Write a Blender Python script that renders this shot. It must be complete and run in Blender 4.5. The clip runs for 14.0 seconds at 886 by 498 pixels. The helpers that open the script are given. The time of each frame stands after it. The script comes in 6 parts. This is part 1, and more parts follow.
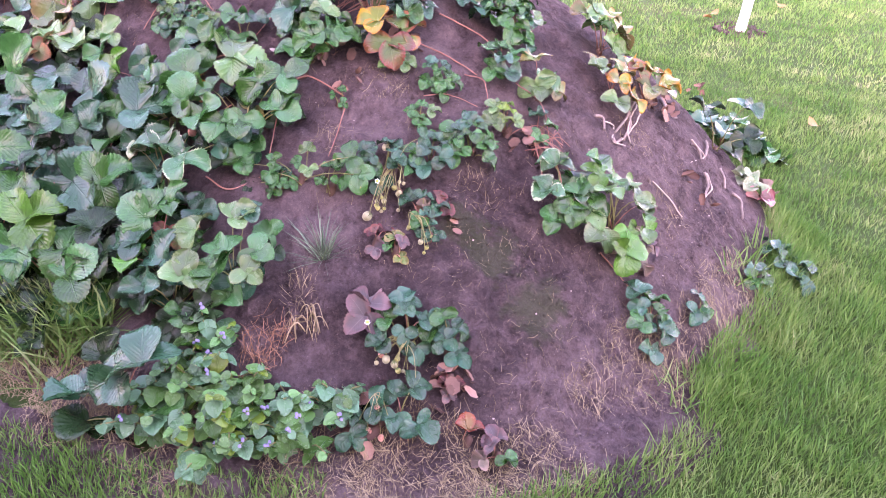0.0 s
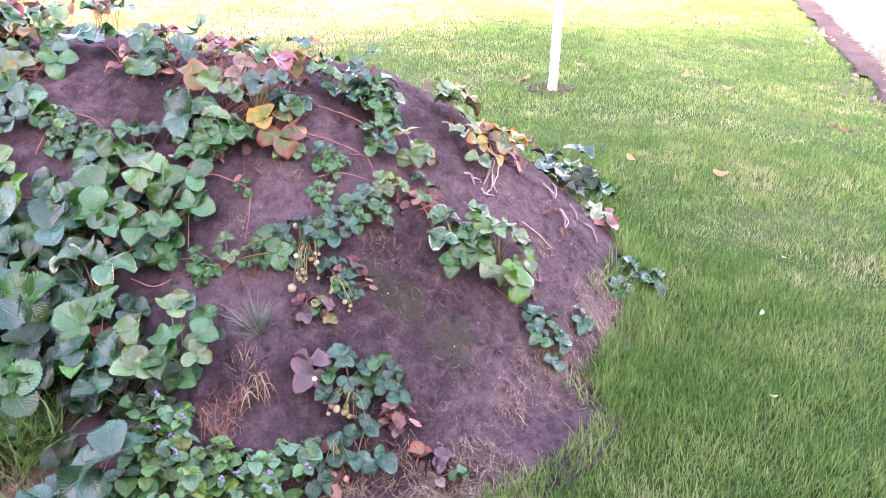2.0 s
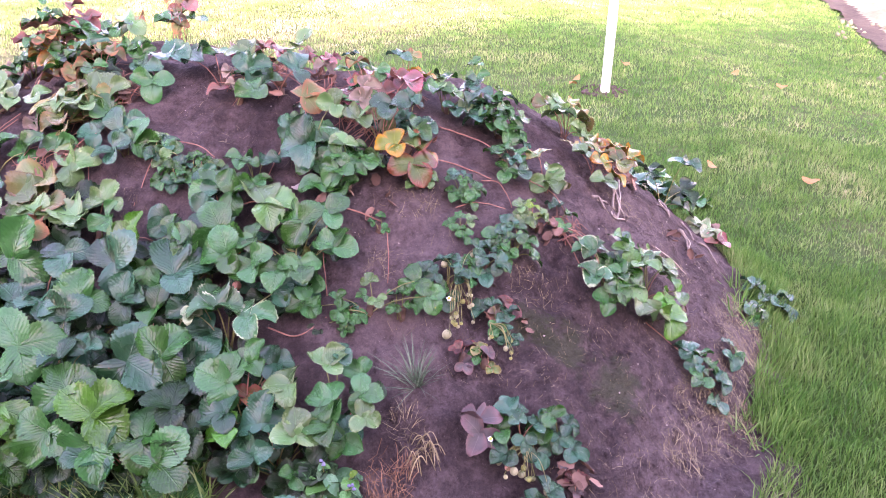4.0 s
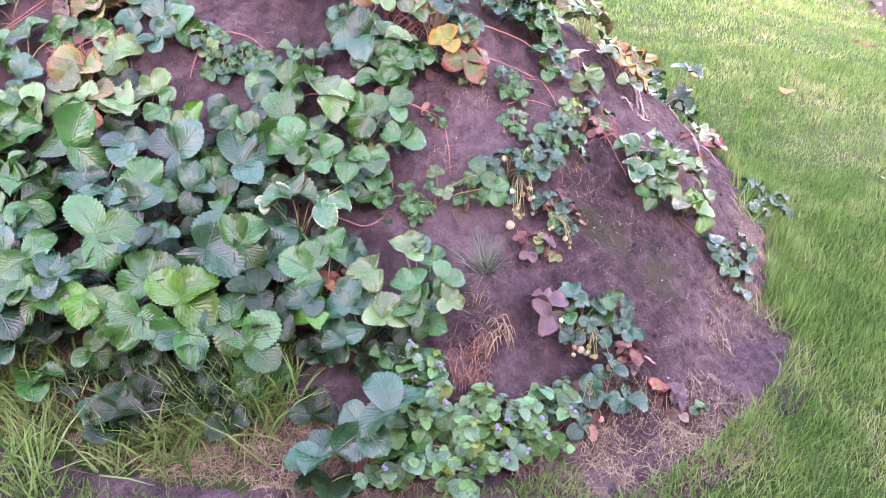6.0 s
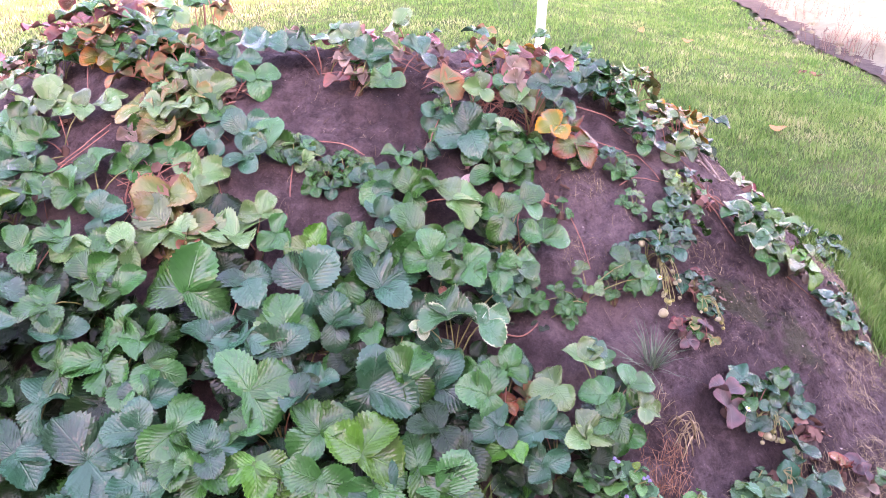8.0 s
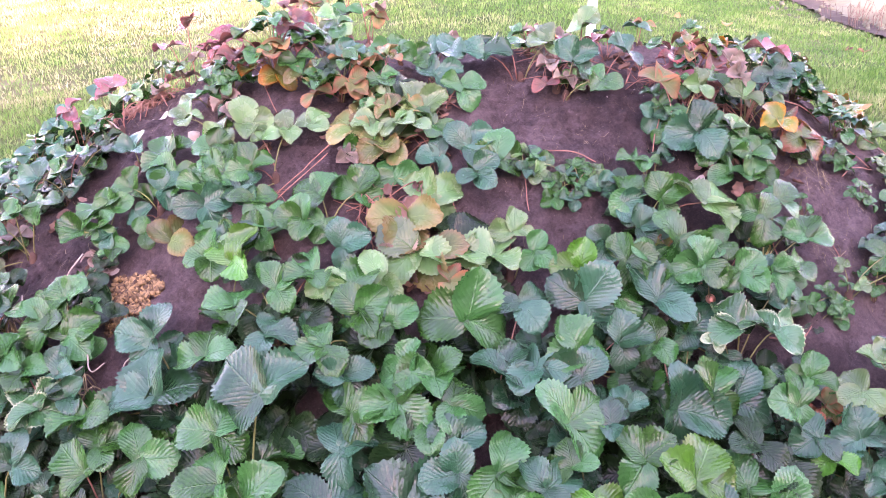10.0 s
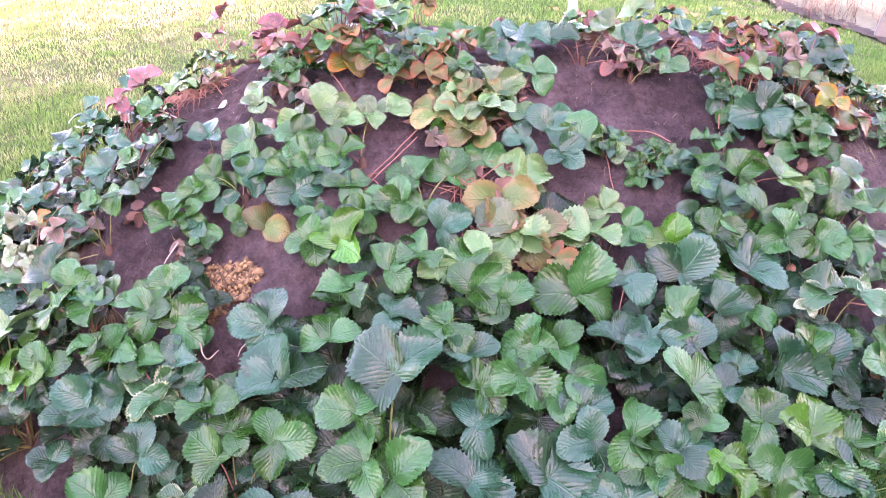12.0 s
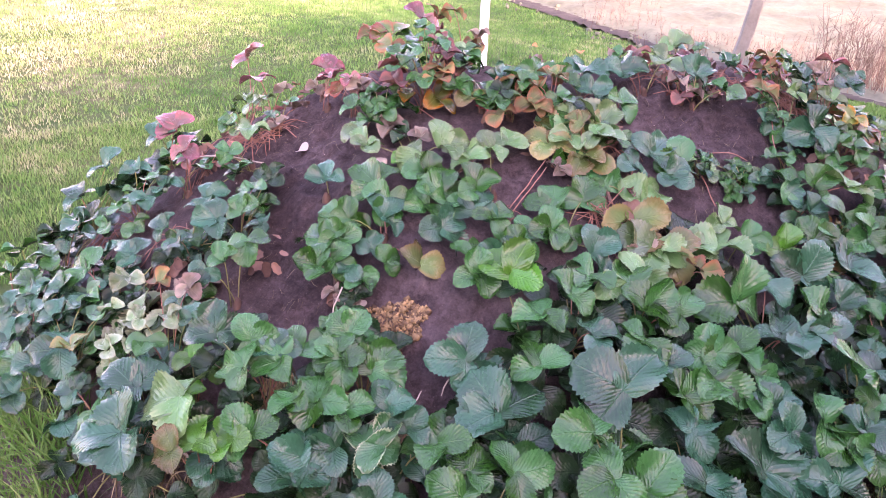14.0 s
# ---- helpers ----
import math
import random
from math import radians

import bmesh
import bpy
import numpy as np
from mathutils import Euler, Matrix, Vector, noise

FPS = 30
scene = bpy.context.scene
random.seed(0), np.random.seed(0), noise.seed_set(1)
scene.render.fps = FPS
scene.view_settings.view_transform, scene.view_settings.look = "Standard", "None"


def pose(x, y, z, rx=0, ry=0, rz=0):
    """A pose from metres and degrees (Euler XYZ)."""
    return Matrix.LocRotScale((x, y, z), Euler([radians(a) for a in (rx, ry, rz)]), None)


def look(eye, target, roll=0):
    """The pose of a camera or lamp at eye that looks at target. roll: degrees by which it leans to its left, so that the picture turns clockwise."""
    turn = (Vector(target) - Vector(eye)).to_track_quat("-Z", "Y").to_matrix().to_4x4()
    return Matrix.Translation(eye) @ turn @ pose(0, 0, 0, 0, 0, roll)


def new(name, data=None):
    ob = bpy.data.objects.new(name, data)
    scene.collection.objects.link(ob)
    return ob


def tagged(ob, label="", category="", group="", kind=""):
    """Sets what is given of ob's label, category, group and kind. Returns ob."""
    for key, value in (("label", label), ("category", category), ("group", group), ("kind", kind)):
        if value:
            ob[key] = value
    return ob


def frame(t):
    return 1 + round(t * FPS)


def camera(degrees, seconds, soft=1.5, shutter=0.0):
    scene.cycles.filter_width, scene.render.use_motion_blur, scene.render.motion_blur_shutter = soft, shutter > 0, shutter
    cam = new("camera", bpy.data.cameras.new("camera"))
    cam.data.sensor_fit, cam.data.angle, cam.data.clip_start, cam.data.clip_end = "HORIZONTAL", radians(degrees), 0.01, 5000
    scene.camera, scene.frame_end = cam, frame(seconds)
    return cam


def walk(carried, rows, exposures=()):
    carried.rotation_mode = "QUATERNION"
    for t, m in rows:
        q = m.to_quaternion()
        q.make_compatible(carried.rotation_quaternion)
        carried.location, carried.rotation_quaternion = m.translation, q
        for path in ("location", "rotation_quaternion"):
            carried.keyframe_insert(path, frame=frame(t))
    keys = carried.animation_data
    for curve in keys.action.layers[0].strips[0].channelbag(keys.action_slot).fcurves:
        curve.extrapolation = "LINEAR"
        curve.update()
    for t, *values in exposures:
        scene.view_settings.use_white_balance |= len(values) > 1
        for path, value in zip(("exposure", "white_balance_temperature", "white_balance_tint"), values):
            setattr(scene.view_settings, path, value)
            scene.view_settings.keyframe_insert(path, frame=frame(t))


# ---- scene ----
cam = camera(58.3, 14.0, soft=0.8)
PATH = [
    (0, (-0.575, 0.871, 1.412), (-0.522, 2.574, 0.329), 4.9),
    (0.5, (-0.608, 0.734, 1.441), (-0.452, 2.502, 0.483), 4.3),
    (1, (-0.709, 0.630, 1.446), (-0.423, 2.361, 0.451), 3.0),
    (1.5, (-0.769, 0.596, 1.448), (-0.370, 2.308, 0.458), 1.8),
    (2, (-0.793, 0.609, 1.476), (-0.345, 2.366, 0.590), 1.1),
    (2.5, (-0.841, 0.653, 1.461), (-0.312, 2.393, 0.589), 2.3),
    (3, (-0.928, 0.783, 1.422), (-0.365, 2.487, 0.502), 0.5),
    (3.5, (-1.097, 0.938, 1.456), (-0.603, 2.672, 0.549), -0.9),
    (3.7, (-1.134, 0.953, 1.497), (-0.666, 2.701, 0.603), 0.2),
    (5.8, (-1.572, 0.950, 1.483), (-0.922, 2.520, 0.395), 3.8),
    (6, (-1.590, 0.975, 1.478), (-0.937, 2.543, 0.389), 4.4),
    (6.5, (-1.674, 1.125, 1.471), (-1.083, 2.760, 0.448), 2.4),
    (7, (-1.745, 1.270, 1.525), (-1.109, 2.905, 0.531), 1.0),
    (7.5, (-1.829, 1.338, 1.519), (-1.088, 2.925, 0.517), 1.7),
    (8, (-2.086, 1.435, 1.502), (-1.177, 2.951, 0.529), 1.4),
    (8.5, (-2.260, 1.545, 1.496), (-1.368, 3.062, 0.509), 1.5),
    (9, (-2.411, 1.805, 1.471), (-1.516, 3.306, 0.462), 0.1),
    (9.2, (-2.452, 1.869, 1.485), (-1.549, 3.374, 0.491), -0.3),
    (11.3, (-2.880, 1.953, 1.496), (-1.737, 3.259, 0.466), 1.0),
    (11.5, (-2.900, 1.977, 1.502), (-1.761, 3.271, 0.454), 1.8),
    (12, (-2.979, 2.110, 1.482), (-1.860, 3.462, 0.488), 0.1),
    (12.5, (-3.044, 2.267, 1.509), (-1.950, 3.641, 0.514), -5.2),
    (13, (-3.149, 2.360, 1.478), (-1.922, 3.649, 0.529), -1.8),
    (13.5, (-3.414, 2.500, 1.470), (-2.031, 3.658, 0.567), 0.8),
    (14, (-3.576, 2.669, 1.464), (-2.108, 3.723, 0.567), 2.4),
]
walk(cam, [(t, look(eye, target, roll)) for t, eye, target, roll in PATH],
     [(0, 4.09, 8050, 70), (2, 4.05, 7850, 66), (3, 3.90, 7850, 65), (3.5, 3.82, 7900, 66), (6.5, 4.28, 8000, 70), (7.5, 4.06, 8000, 70), (9.2, 3.96, 8000, 69), (12, 4.06, 8000, 69), (13, 3.78, 8000, 68), (14, 3.52, 7950, 66)])

# ---- world and light: open shade of an unseen wall added behind the camera, low sun beyond it ----
SUN_EL, SUN_AZ = 26.0, 196.0
world = bpy.data.worlds.new("world")
scene.world = world
world.use_nodes = True
wn = world.node_tree.nodes
sky = wn.new("ShaderNodeTexSky")
sky.sky_type, sky.sun_disc = "NISHITA", False
sky.sun_elevation, sky.sun_rotation = radians(SUN_EL), radians(SUN_AZ)
sky.air_density, sky.dust_density = 1.0, 1.5
wn["Background"].inputs["Strength"].default_value = 0.15
world.node_tree.links.new(sky.outputs["Color"], wn["Background"].inputs["Color"])
sun = new("sun", bpy.data.lights.new("sun", "SUN"))
sun.data.energy, sun.data.angle, sun.data.color = 1.12, radians(3.0), (1.0, 0.93, 0.82)
az, el = radians(SUN_AZ), radians(SUN_EL)
sun.matrix_world = look((math.sin(az) * math.cos(el) * 30, math.cos(az) * math.cos(el) * 30, math.sin(el) * 30), (0, 0, 0))


# ---- materials ----
def material(name, rough=0.8, spec=0.3):
    m = bpy.data.materials.new(name)
    m.use_nodes = True
    b = m.node_tree.nodes["Principled BSDF"]
    b.inputs["Roughness"].default_value = rough
    b.inputs["Specular IOR Level"].default_value = spec
    return m, m.node_tree, b


def node(tree, kind, inputs=(), **settings):
    n = tree.nodes.new(kind)
    if "operation" in settings:
        n.operation = settings["operation"]
    if "use_clamp" in settings:
        n.use_clamp = settings["use_clamp"]
    if "data_type" in settings:
        n.data_type, n.blend_type = settings["data_type"], settings["blend_type"]
    if "interpolation_type" in settings:
        n.interpolation_type = settings["interpolation_type"]
    for key, value in inputs:
        if isinstance(value, bpy.types.NodeSocket):
            tree.links.new(value, n.inputs[key])
        else:
            n.inputs[key].default_value = value
    return n


def maths(tree, op, a, b=0.0, clamp=False):
    return node(tree, "ShaderNodeMath", ((0, a), (1, b)), operation=op, use_clamp=clamp).outputs[0]


def ramp(tree, fac, stops):
    n = node(tree, "ShaderNodeValToRGB", (("Fac", fac),))
    while len(n.color_ramp.elements) < len(stops):
        n.color_ramp.elements.new(0.5)
    for e, (p, c) in zip(n.color_ramp.elements, stops):
        e.position, e.color = p, (*c, 1)
    return n.outputs["Color"]


def blend(tree, fac, a, b, mode="MIX"):
    n = node(tree, "ShaderNodeMix", data_type="RGBA", blend_type=mode)
    for i, v in ((0, fac), (6, a), (7, b)):
        if isinstance(v, bpy.types.NodeSocket):
            tree.links.new(v, n.inputs[i])
        else:
            n.inputs[i].default_value = (*v, 1) if isinstance(v, tuple) else v
    return n.outputs[2]


def fuzz(tree, scale, detail=6.0, rough=0.6, vec=None, distort=0.0):
    inputs = [("Scale", scale), ("Detail", detail), ("Roughness", rough), ("Distortion", distort)]
    if vec:
        inputs.append(("Vector", vec))
    return node(tree, "ShaderNodeTexNoise", inputs).outputs["Fac"]


def bumped(tree, bsdf, heights):
    last = None
    for height, strength, distance in heights:
        n = node(tree, "ShaderNodeBump", (("Height", height), ("Strength", strength), ("Distance", distance)))
        if last:
            tree.links.new(last, n.inputs["Normal"])
        last = n.outputs["Normal"]
    tree.links.new(last, bsdf.inputs["Normal"])


def plain(name, dark, light, rough=0.8, scale=30.0, spec=0.3, bump=0.3, island=False):
    """A matt natural surface: two scales of noise between two colours, and fine relief."""
    m, t, b = material(name, rough, spec)
    vec = node(t, "ShaderNodeTexCoord").outputs["Object"]
    big, fine = fuzz(t, scale * 0.2, 3, 0.5, vec), fuzz(t, scale, 7, 0.65, vec)
    fac = maths(t, "ADD", maths(t, "MULTIPLY", big, 0.6), maths(t, "MULTIPLY", fine, 0.5))
    if island:
        r = node(t, "ShaderNodeNewGeometry").outputs["Random Per Island"]
        fac = maths(t, "ADD", maths(t, "MULTIPLY", fac, 0.45), maths(t, "MULTIPLY", r, 0.6))
    t.links.new(ramp(t, fac, ((0.25, dark), (0.8, light))), b.inputs["Base Color"])
    bumped(t, b, ((fine, bump, 0.004),))
    return m


# mid colour, rim colour, how far the rim colour reaches in
TONES = {
    "g": ((0.014, 0.102, 0.021), (0.019, 0.114, 0.026), 0.3),
    # sky sheen on glossy leaves put into the colour as a bluer green
    "b": ((0.012, 0.080, 0.036), (0.017, 0.090, 0.044), 0.3),
    # shade between the leaves put into the colour: darker, duller green for low leaves
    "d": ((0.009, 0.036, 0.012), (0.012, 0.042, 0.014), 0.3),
    "l": ((0.062, 0.160, 0.050), (0.105, 0.185, 0.072), 0.5),
    "v": ((0.034, 0.160, 0.022), (0.044, 0.176, 0.030), 0.3),
    "y": ((0.085, 0.140, 0.042), (0.185, 0.140, 0.060), 0.6),
    "o": ((0.110, 0.130, 0.050), (0.250, 0.110, 0.060), 0.6),
    "r": ((0.080, 0.140, 0.040), (0.230, 0.075, 0.040), 0.6),
    "p": ((0.150, 0.125, 0.088), (0.250, 0.175, 0.140), 0.5),
    "q": ((0.150, 0.085, 0.068), (0.270, 0.090, 0.095), 0.6),
    "m": ((0.105, 0.088, 0.082), (0.165, 0.098, 0.092), 0.6),
    "w": ((0.110, 0.190, 0.085), (0.260, 0.310, 0.190), 0.5),
    "e": ((0.024, 0.118, 0.042), (0.300, 0.370, 0.220), 0.14),
    "a": ((0.115, 0.145, 0.032), (0.330, 0.140, 0.030), 0.5),
    "x": ((0.200, 0.125, 0.050), (0.280, 0.085, 0.050), 0.6),
    "u": ((0.105, 0.058, 0.046), (0.190, 0.070, 0.062), 0.6),
    "c": ((0.100, 0.215, 0.030), (0.140, 0.240, 0.045), 0.4),
}


def leaf_material(tone):
    mid, rim, reach = TONES[tone]
    dry = tone in "pomu"
    m, t, b = material("strawberry_leaf_" + tone, 0.6 if dry else 0.34, 0.25 if dry else (0.35 if tone in "dryaxq" else 0.58))
    uv = node(t, "ShaderNodeSeparateXYZ", ((0, node(t, "ShaderNodeTexCoord").outputs["UV"]),))
    u = maths(t, "ABSOLUTE", maths(t, "SUBTRACT", maths(t, "MULTIPLY", uv.outputs[0], 2.0), 1.0))
    v = uv.outputs[1]
    vec = node(t, "ShaderNodeTexCoord").outputs["Object"]
    rnd = node(t, "ShaderNodeObjectInfo").outputs["Random"]
    shifted = node(t, "ShaderNodeVectorMath", ((0, vec), (1, node(t, "ShaderNodeCombineXYZ", ((0, maths(t, "MULTIPLY", rnd, 40.0)),)).outputs[0])), operation="ADD").outputs[0]
    blotch = fuzz(t, 2.2, 4, 0.6, shifted)
    fine = fuzz(t, 26.0, 5, 0.6, shifted)
    # side veins run forward from the midrib, one to each tooth
    along = maths(t, "MULTIPLY", maths(t, "ADD", maths(t, "SUBTRACT", v, maths(t, "MULTIPLY", maths(t, "POWER", u, 0.9), 0.42)), maths(t, "MULTIPLY", blotch, 0.05)), 9.0)
    saw = maths(t, "ABSOLUTE", maths(t, "SUBTRACT", maths(t, "FRACT", along), 0.5))
    vein = maths(t, "SUBTRACT", 1.0, maths(t, "MULTIPLY", saw, 8.0), True)
    midrib = maths(t, "SUBTRACT", 1.0, maths(t, "MULTIPLY", u, 20.0), True)
    ribs = maths(t, "MAXIMUM", maths(t, "MULTIPLY", vein, 0.12), midrib)
    edge = maths(t, "MAXIMUM", u, maths(t, "SUBTRACT", maths(t, "MULTIPLY", v, 1.0), 0.02))
    edge = maths(t, "ADD", edge, maths(t, "MULTIPLY", maths(t, "SUBTRACT", blotch, 0.5), 0.7))
    at_rim = node(t, "ShaderNodeMapRange", ((0, edge), (1, 1.0 - reach), (2, 1.02)), interpolation_type="SMOOTHSTEP").outputs[0]
    col = blend(t, at_rim, mid, rim)
    hsv = node(t, "ShaderNodeHueSaturation", (
        ("Hue", maths(t, "ADD", 0.485, maths(t, "MULTIPLY", rnd, 0.03))),
        ("Saturation", maths(t, "ADD", 0.90, maths(t, "MULTIPLY", blotch, 0.28))),
        ("Value", maths(t, "ADD", 0.42, maths(t, "ADD", maths(t, "MULTIPLY", rnd, 0.84), maths(t, "MULTIPLY", blotch, 0.44)))), ("Color", col)))
    pale = blend(t, maths(t, "MULTIPLY", ribs, 0.35), hsv.outputs[0], tuple(min(1, c * 1.9 + 0.03) for c in mid))
    if tone in "gbdlve":
        spots = node(t, "ShaderNodeMapRange", ((0, fuzz(t, 7.0, 3, 0.5, shifted)), (1, 0.74), (2, 0.78))).outputs[0]
        pale = blend(t, maths(t, "MULTIPLY", spots, 0.7), pale, (0.16, 0.075, 0.04))
    t.links.new(pale, b.inputs["Base Color"])
    if not dry:
        t.links.new(maths(t, "ADD", 0.15, maths(t, "MULTIPLY", blotch, 0.22)), b.inputs["Roughness"])
    # the blade is quilted: raised between the veins, with a sunk midrib
    quilt = maths(t, "ADD", maths(t, "MULTIPLY", maths(t, "SQRT", saw), blotch), maths(t, "MULTIPLY", fine, 0.10))
    bumped(t, b, ((quilt, 0.55, 0.0030), (maths(t, "SUBTRACT", 1.0, midrib), 0.6, 0.0018), (blotch, 0.8, 0.006)))
    thin = node(t, "ShaderNodeBsdfTranslucent", (("Color", pale),))
    mix = node(t, "ShaderNodeMixShader", ((0, 0.08), (1, b.outputs[0]), (2, thin.outputs[0])))
    t.links.new(mix.outputs[0], t.nodes["Material Output"].inputs["Surface"])
    return m


LEAF_MAT = {tone: leaf_material(tone) for tone in TONES}
RED_STEM = plain("red_stem", (0.20, 0.060, 0.045), (0.42, 0.20, 0.13), 0.55, 40, 0.4)
GREEN_STEM = plain("green_stem", (0.13, 0.15, 0.04), (0.26, 0.24, 0.09), 0.5, 40, 0.4)
STRAW = plain("straw", (0.15, 0.11, 0.055), (0.40, 0.32, 0.185), 0.75, 60, 0.3, island=True)
PALE_ROOT = plain("pale_dry_root", (0.26, 0.20, 0.15), (0.50, 0.42, 0.34), 0.75, 50)
WHITEWASH = plain("whitewash", (0.62, 0.61, 0.60), (0.86, 0.86, 0.85), 0.85, 14, 0.2, 0.6)
GREY_WOOD = plain("grey_wood", (0.105, 0.104, 0.088), (0.24, 0.235, 0.20), 0.85, 22, 0.2, 0.7)
CRUMB = plain("golden_crumb", (0.055, 0.030, 0.018), (0.34, 0.215, 0.095), 0.7, 60, 0.3, island=True)
BERRY_PALE = plain("unripe_berry", (0.27, 0.27, 0.12), (0.48, 0.44, 0.27), 0.45, 90, 0.5, 0.6)
BERRY_GREEN = plain("green_berry", (0.22, 0.24, 0.06), (0.42, 0.40, 0.14), 0.5, 90, 0.4, 0.6)
BERRY_PINK = plain("ripening_berry", (0.45, 0.10, 0.07), (0.75, 0.42, 0.30), 0.4, 40, 0.5, 0.6)
PETAL = plain("white_petal", (0.75, 0.75, 0.70), (0.85, 0.85, 0.82), 0.6, 60)
YELLOW_EYE = plain("yellow_flower_eye", (0.5, 0.36, 0.05), (0.7, 0.55, 0.12), 0.6, 90)
FALLEN = plain("fallen_leaf", (0.28, 0.11, 0.035), (0.46, 0.23, 0.09), 0.7, 40)
FALLEN_PALE = plain("fallen_leaf_pale", (0.27, 0.27, 0.13), (0.46, 0.44, 0.27), 0.7, 40)
RED_LEAF = plain("red_maple_leaf", (0.50, 0.03, 0.06), (0.68, 0.10, 0.11), 0.6, 60)
CHIP = plain("pale_chip", (0.26, 0.20, 0.17), (0.50, 0.42, 0.36), 0.7, 60)
DRY_WEED = plain("dry_weed", (0.07, 0.048, 0.038), (0.19, 0.135, 0.105), 0.85, 40, 0.2, island=True)
CROWN_BARK = plain("crown_bark", (0.06, 0.035, 0.028), (0.15, 0.085, 0.06), 0.85, 60)
WALL_RENDER = plain("shade_wall_render", (0.16, 0.14, 0.12), (0.24, 0.21, 0.18), 0.9, 6)


def soil_material():
    m, t, b = material("garden_soil", 0.92, 0.15)
    pos = node(t, "ShaderNodeNewGeometry").outputs["Position"]
    big, mid, fine = fuzz(t, 2.1, 4, 0.55, pos), fuzz(t, 16.0, 6, 0.65, pos), fuzz(t, 130.0, 6, 0.7, pos)
    grit = fuzz(t, 55.0, 6, 0.7, pos)
    fac = maths(t, "ADD", maths(t, "ADD", maths(t, "MULTIPLY", big, 0.36), maths(t, "MULTIPLY", mid, 0.34)), maths(t, "MULTIPLY", maths(t, "ADD", fine, maths(t, "MULTIPLY", grit, 0.8)), 0.22))
    col = ramp(t, fac, ((0.385, (0.020, 0.0135, 0.014)), (0.52, (0.082, 0.058, 0.057)), (0.655, (0.195, 0.142, 0.135))))
    specks = node(t, "ShaderNodeMapRange", ((0, fuzz(t, 210.0, 2, 0.5, pos)), (1, 0.70), (2, 0.75))).outputs[0]
    col = blend(t, maths(t, "MULTIPLY", specks, 0.6), col, (0.36, 0.30, 0.26))
    # thin moss below the bare middle of the front slope
    for centre, radius in (((-0.40, 2.60, 0.29), 0.10), ((-0.27, 2.50, 0.22), 0.11), ((-0.49, 2.66, 0.35), 0.08)):
        d = node(t, "ShaderNodeVectorMath", ((0, pos), (1, centre)), operation="DISTANCE").outputs["Value"]
        near = node(t, "ShaderNodeMapRange", ((0, maths(t, "ADD", d, maths(t, "MULTIPLY", maths(t, "SUBTRACT", mid, 0.5), 0.20))), (1, radius), (2, radius * 0.45)), interpolation_type="SMOOTHSTEP").outputs[0]
        col = blend(t, maths(t, "MULTIPLY", near, maths(t, "ADD", 0.25, maths(t, "MULTIPLY", fine, 0.8))), col, (0.058, 0.072, 0.036))
    t.links.new(col, b.inputs["Base Color"])
    bumped(t, b, ((mid, 1.0, 0.035), (grit, 1.0, 0.016), (fine, 1.0, 0.010)))
    return m


def dry_sunlit_ground(t):
    """Dry straw colour growing to the north-west, with sunlit paleness put into it."""
    xyz = node(t, "ShaderNodeSeparateXYZ", ((0, node(t, "ShaderNodeNewGeometry").outputs["Position"]),))
    far = maths(t, "SUBTRACT", xyz.outputs[1], maths(t, "MULTIPLY", xyz.outputs[0], 0.6))
    return maths(t, "MULTIPLY", node(t, "ShaderNodeMapRange", ((0, far), (1, 6.3), (2, 8.8)), interpolation_type="SMOOTHSTEP").outputs[0], 0.13)


def turf_material():
    m, t, b = material("turf", 0.9, 0.2)
    pos = node(t, "ShaderNodeNewGeometry").outputs["Position"]
    big, mid, fine = fuzz(t, 0.9, 4, 0.6, pos), fuzz(t, 7.0, 5, 0.6, pos), fuzz(t, 80.0, 6, 0.7, pos)
    fac = maths(t, "ADD", maths(t, "ADD", maths(t, "MULTIPLY", big, 0.55), maths(t, "MULTIPLY", mid, 0.45)), dry_sunlit_ground(t))
    col = ramp(t, fac, ((0.35, (0.028, 0.092, 0.015)), (0.52, (0.049, 0.122, 0.025)), (0.66, (0.14, 0.155, 0.066)), (0.82, (0.36, 0.33, 0.21))))
    t.links.new(blend(t, maths(t, "MULTIPLY", fine, 0.6), col, (0.04, 0.05, 0.02)), b.inputs["Base Color"])
    bumped(t, b, ((fine, 1.0, 0.02), (mid, 0.5, 0.03)))
    return m


def blade_material(name="grass_blade"):
    m, t, b = material(name, 0.5, 0.35)
    geo = node(t, "ShaderNodeNewGeometry")
    big = fuzz(t, 0.8, 3, 0.55, geo.outputs["Position"])
    mid = fuzz(t, 4.2, 4, 0.6, geo.outputs["Position"])
    fac = maths(t, "ADD", maths(t, "ADD", maths(t, "MULTIPLY", big, 0.45), maths(t, "MULTIPLY", mid, 0.62)), maths(t, "MULTIPLY", geo.outputs["Random Per Island"], 0.20))
    fac = maths(t, "ADD", maths(t, "SUBTRACT", fac, 0.085), dry_sunlit_ground(t))
    col = ramp(t, fac, ((0.38, (0.034, 0.165, 0.026)), (0.53, (0.094, 0.250, 0.052)), (0.65, (0.185, 0.312, 0.092)), (0.78, (0.400, 0.385, 0.215)), (0.92, (0.62, 0.57, 0.40))))
    t.links.new(col, b.inputs["Base Color"])
    thin = node(t, "ShaderNodeBsdfTranslucent", (("Color", col),))
    mix = node(t, "ShaderNodeMixShader", ((0, 0.25), (1, b.outputs[0]), (2, thin.outputs[0])))
    t.links.new(mix.outputs[0], t.nodes["Material Output"].inputs["Surface"])
    return m


SOIL, TURF, BLADE = soil_material(), turf_material(), blade_material()
BED = plain("dry_tilled_soil", (0.066, 0.074, 0.050), (0.190, 0.205, 0.140), 0.95, 12, 0.1, 1.0)
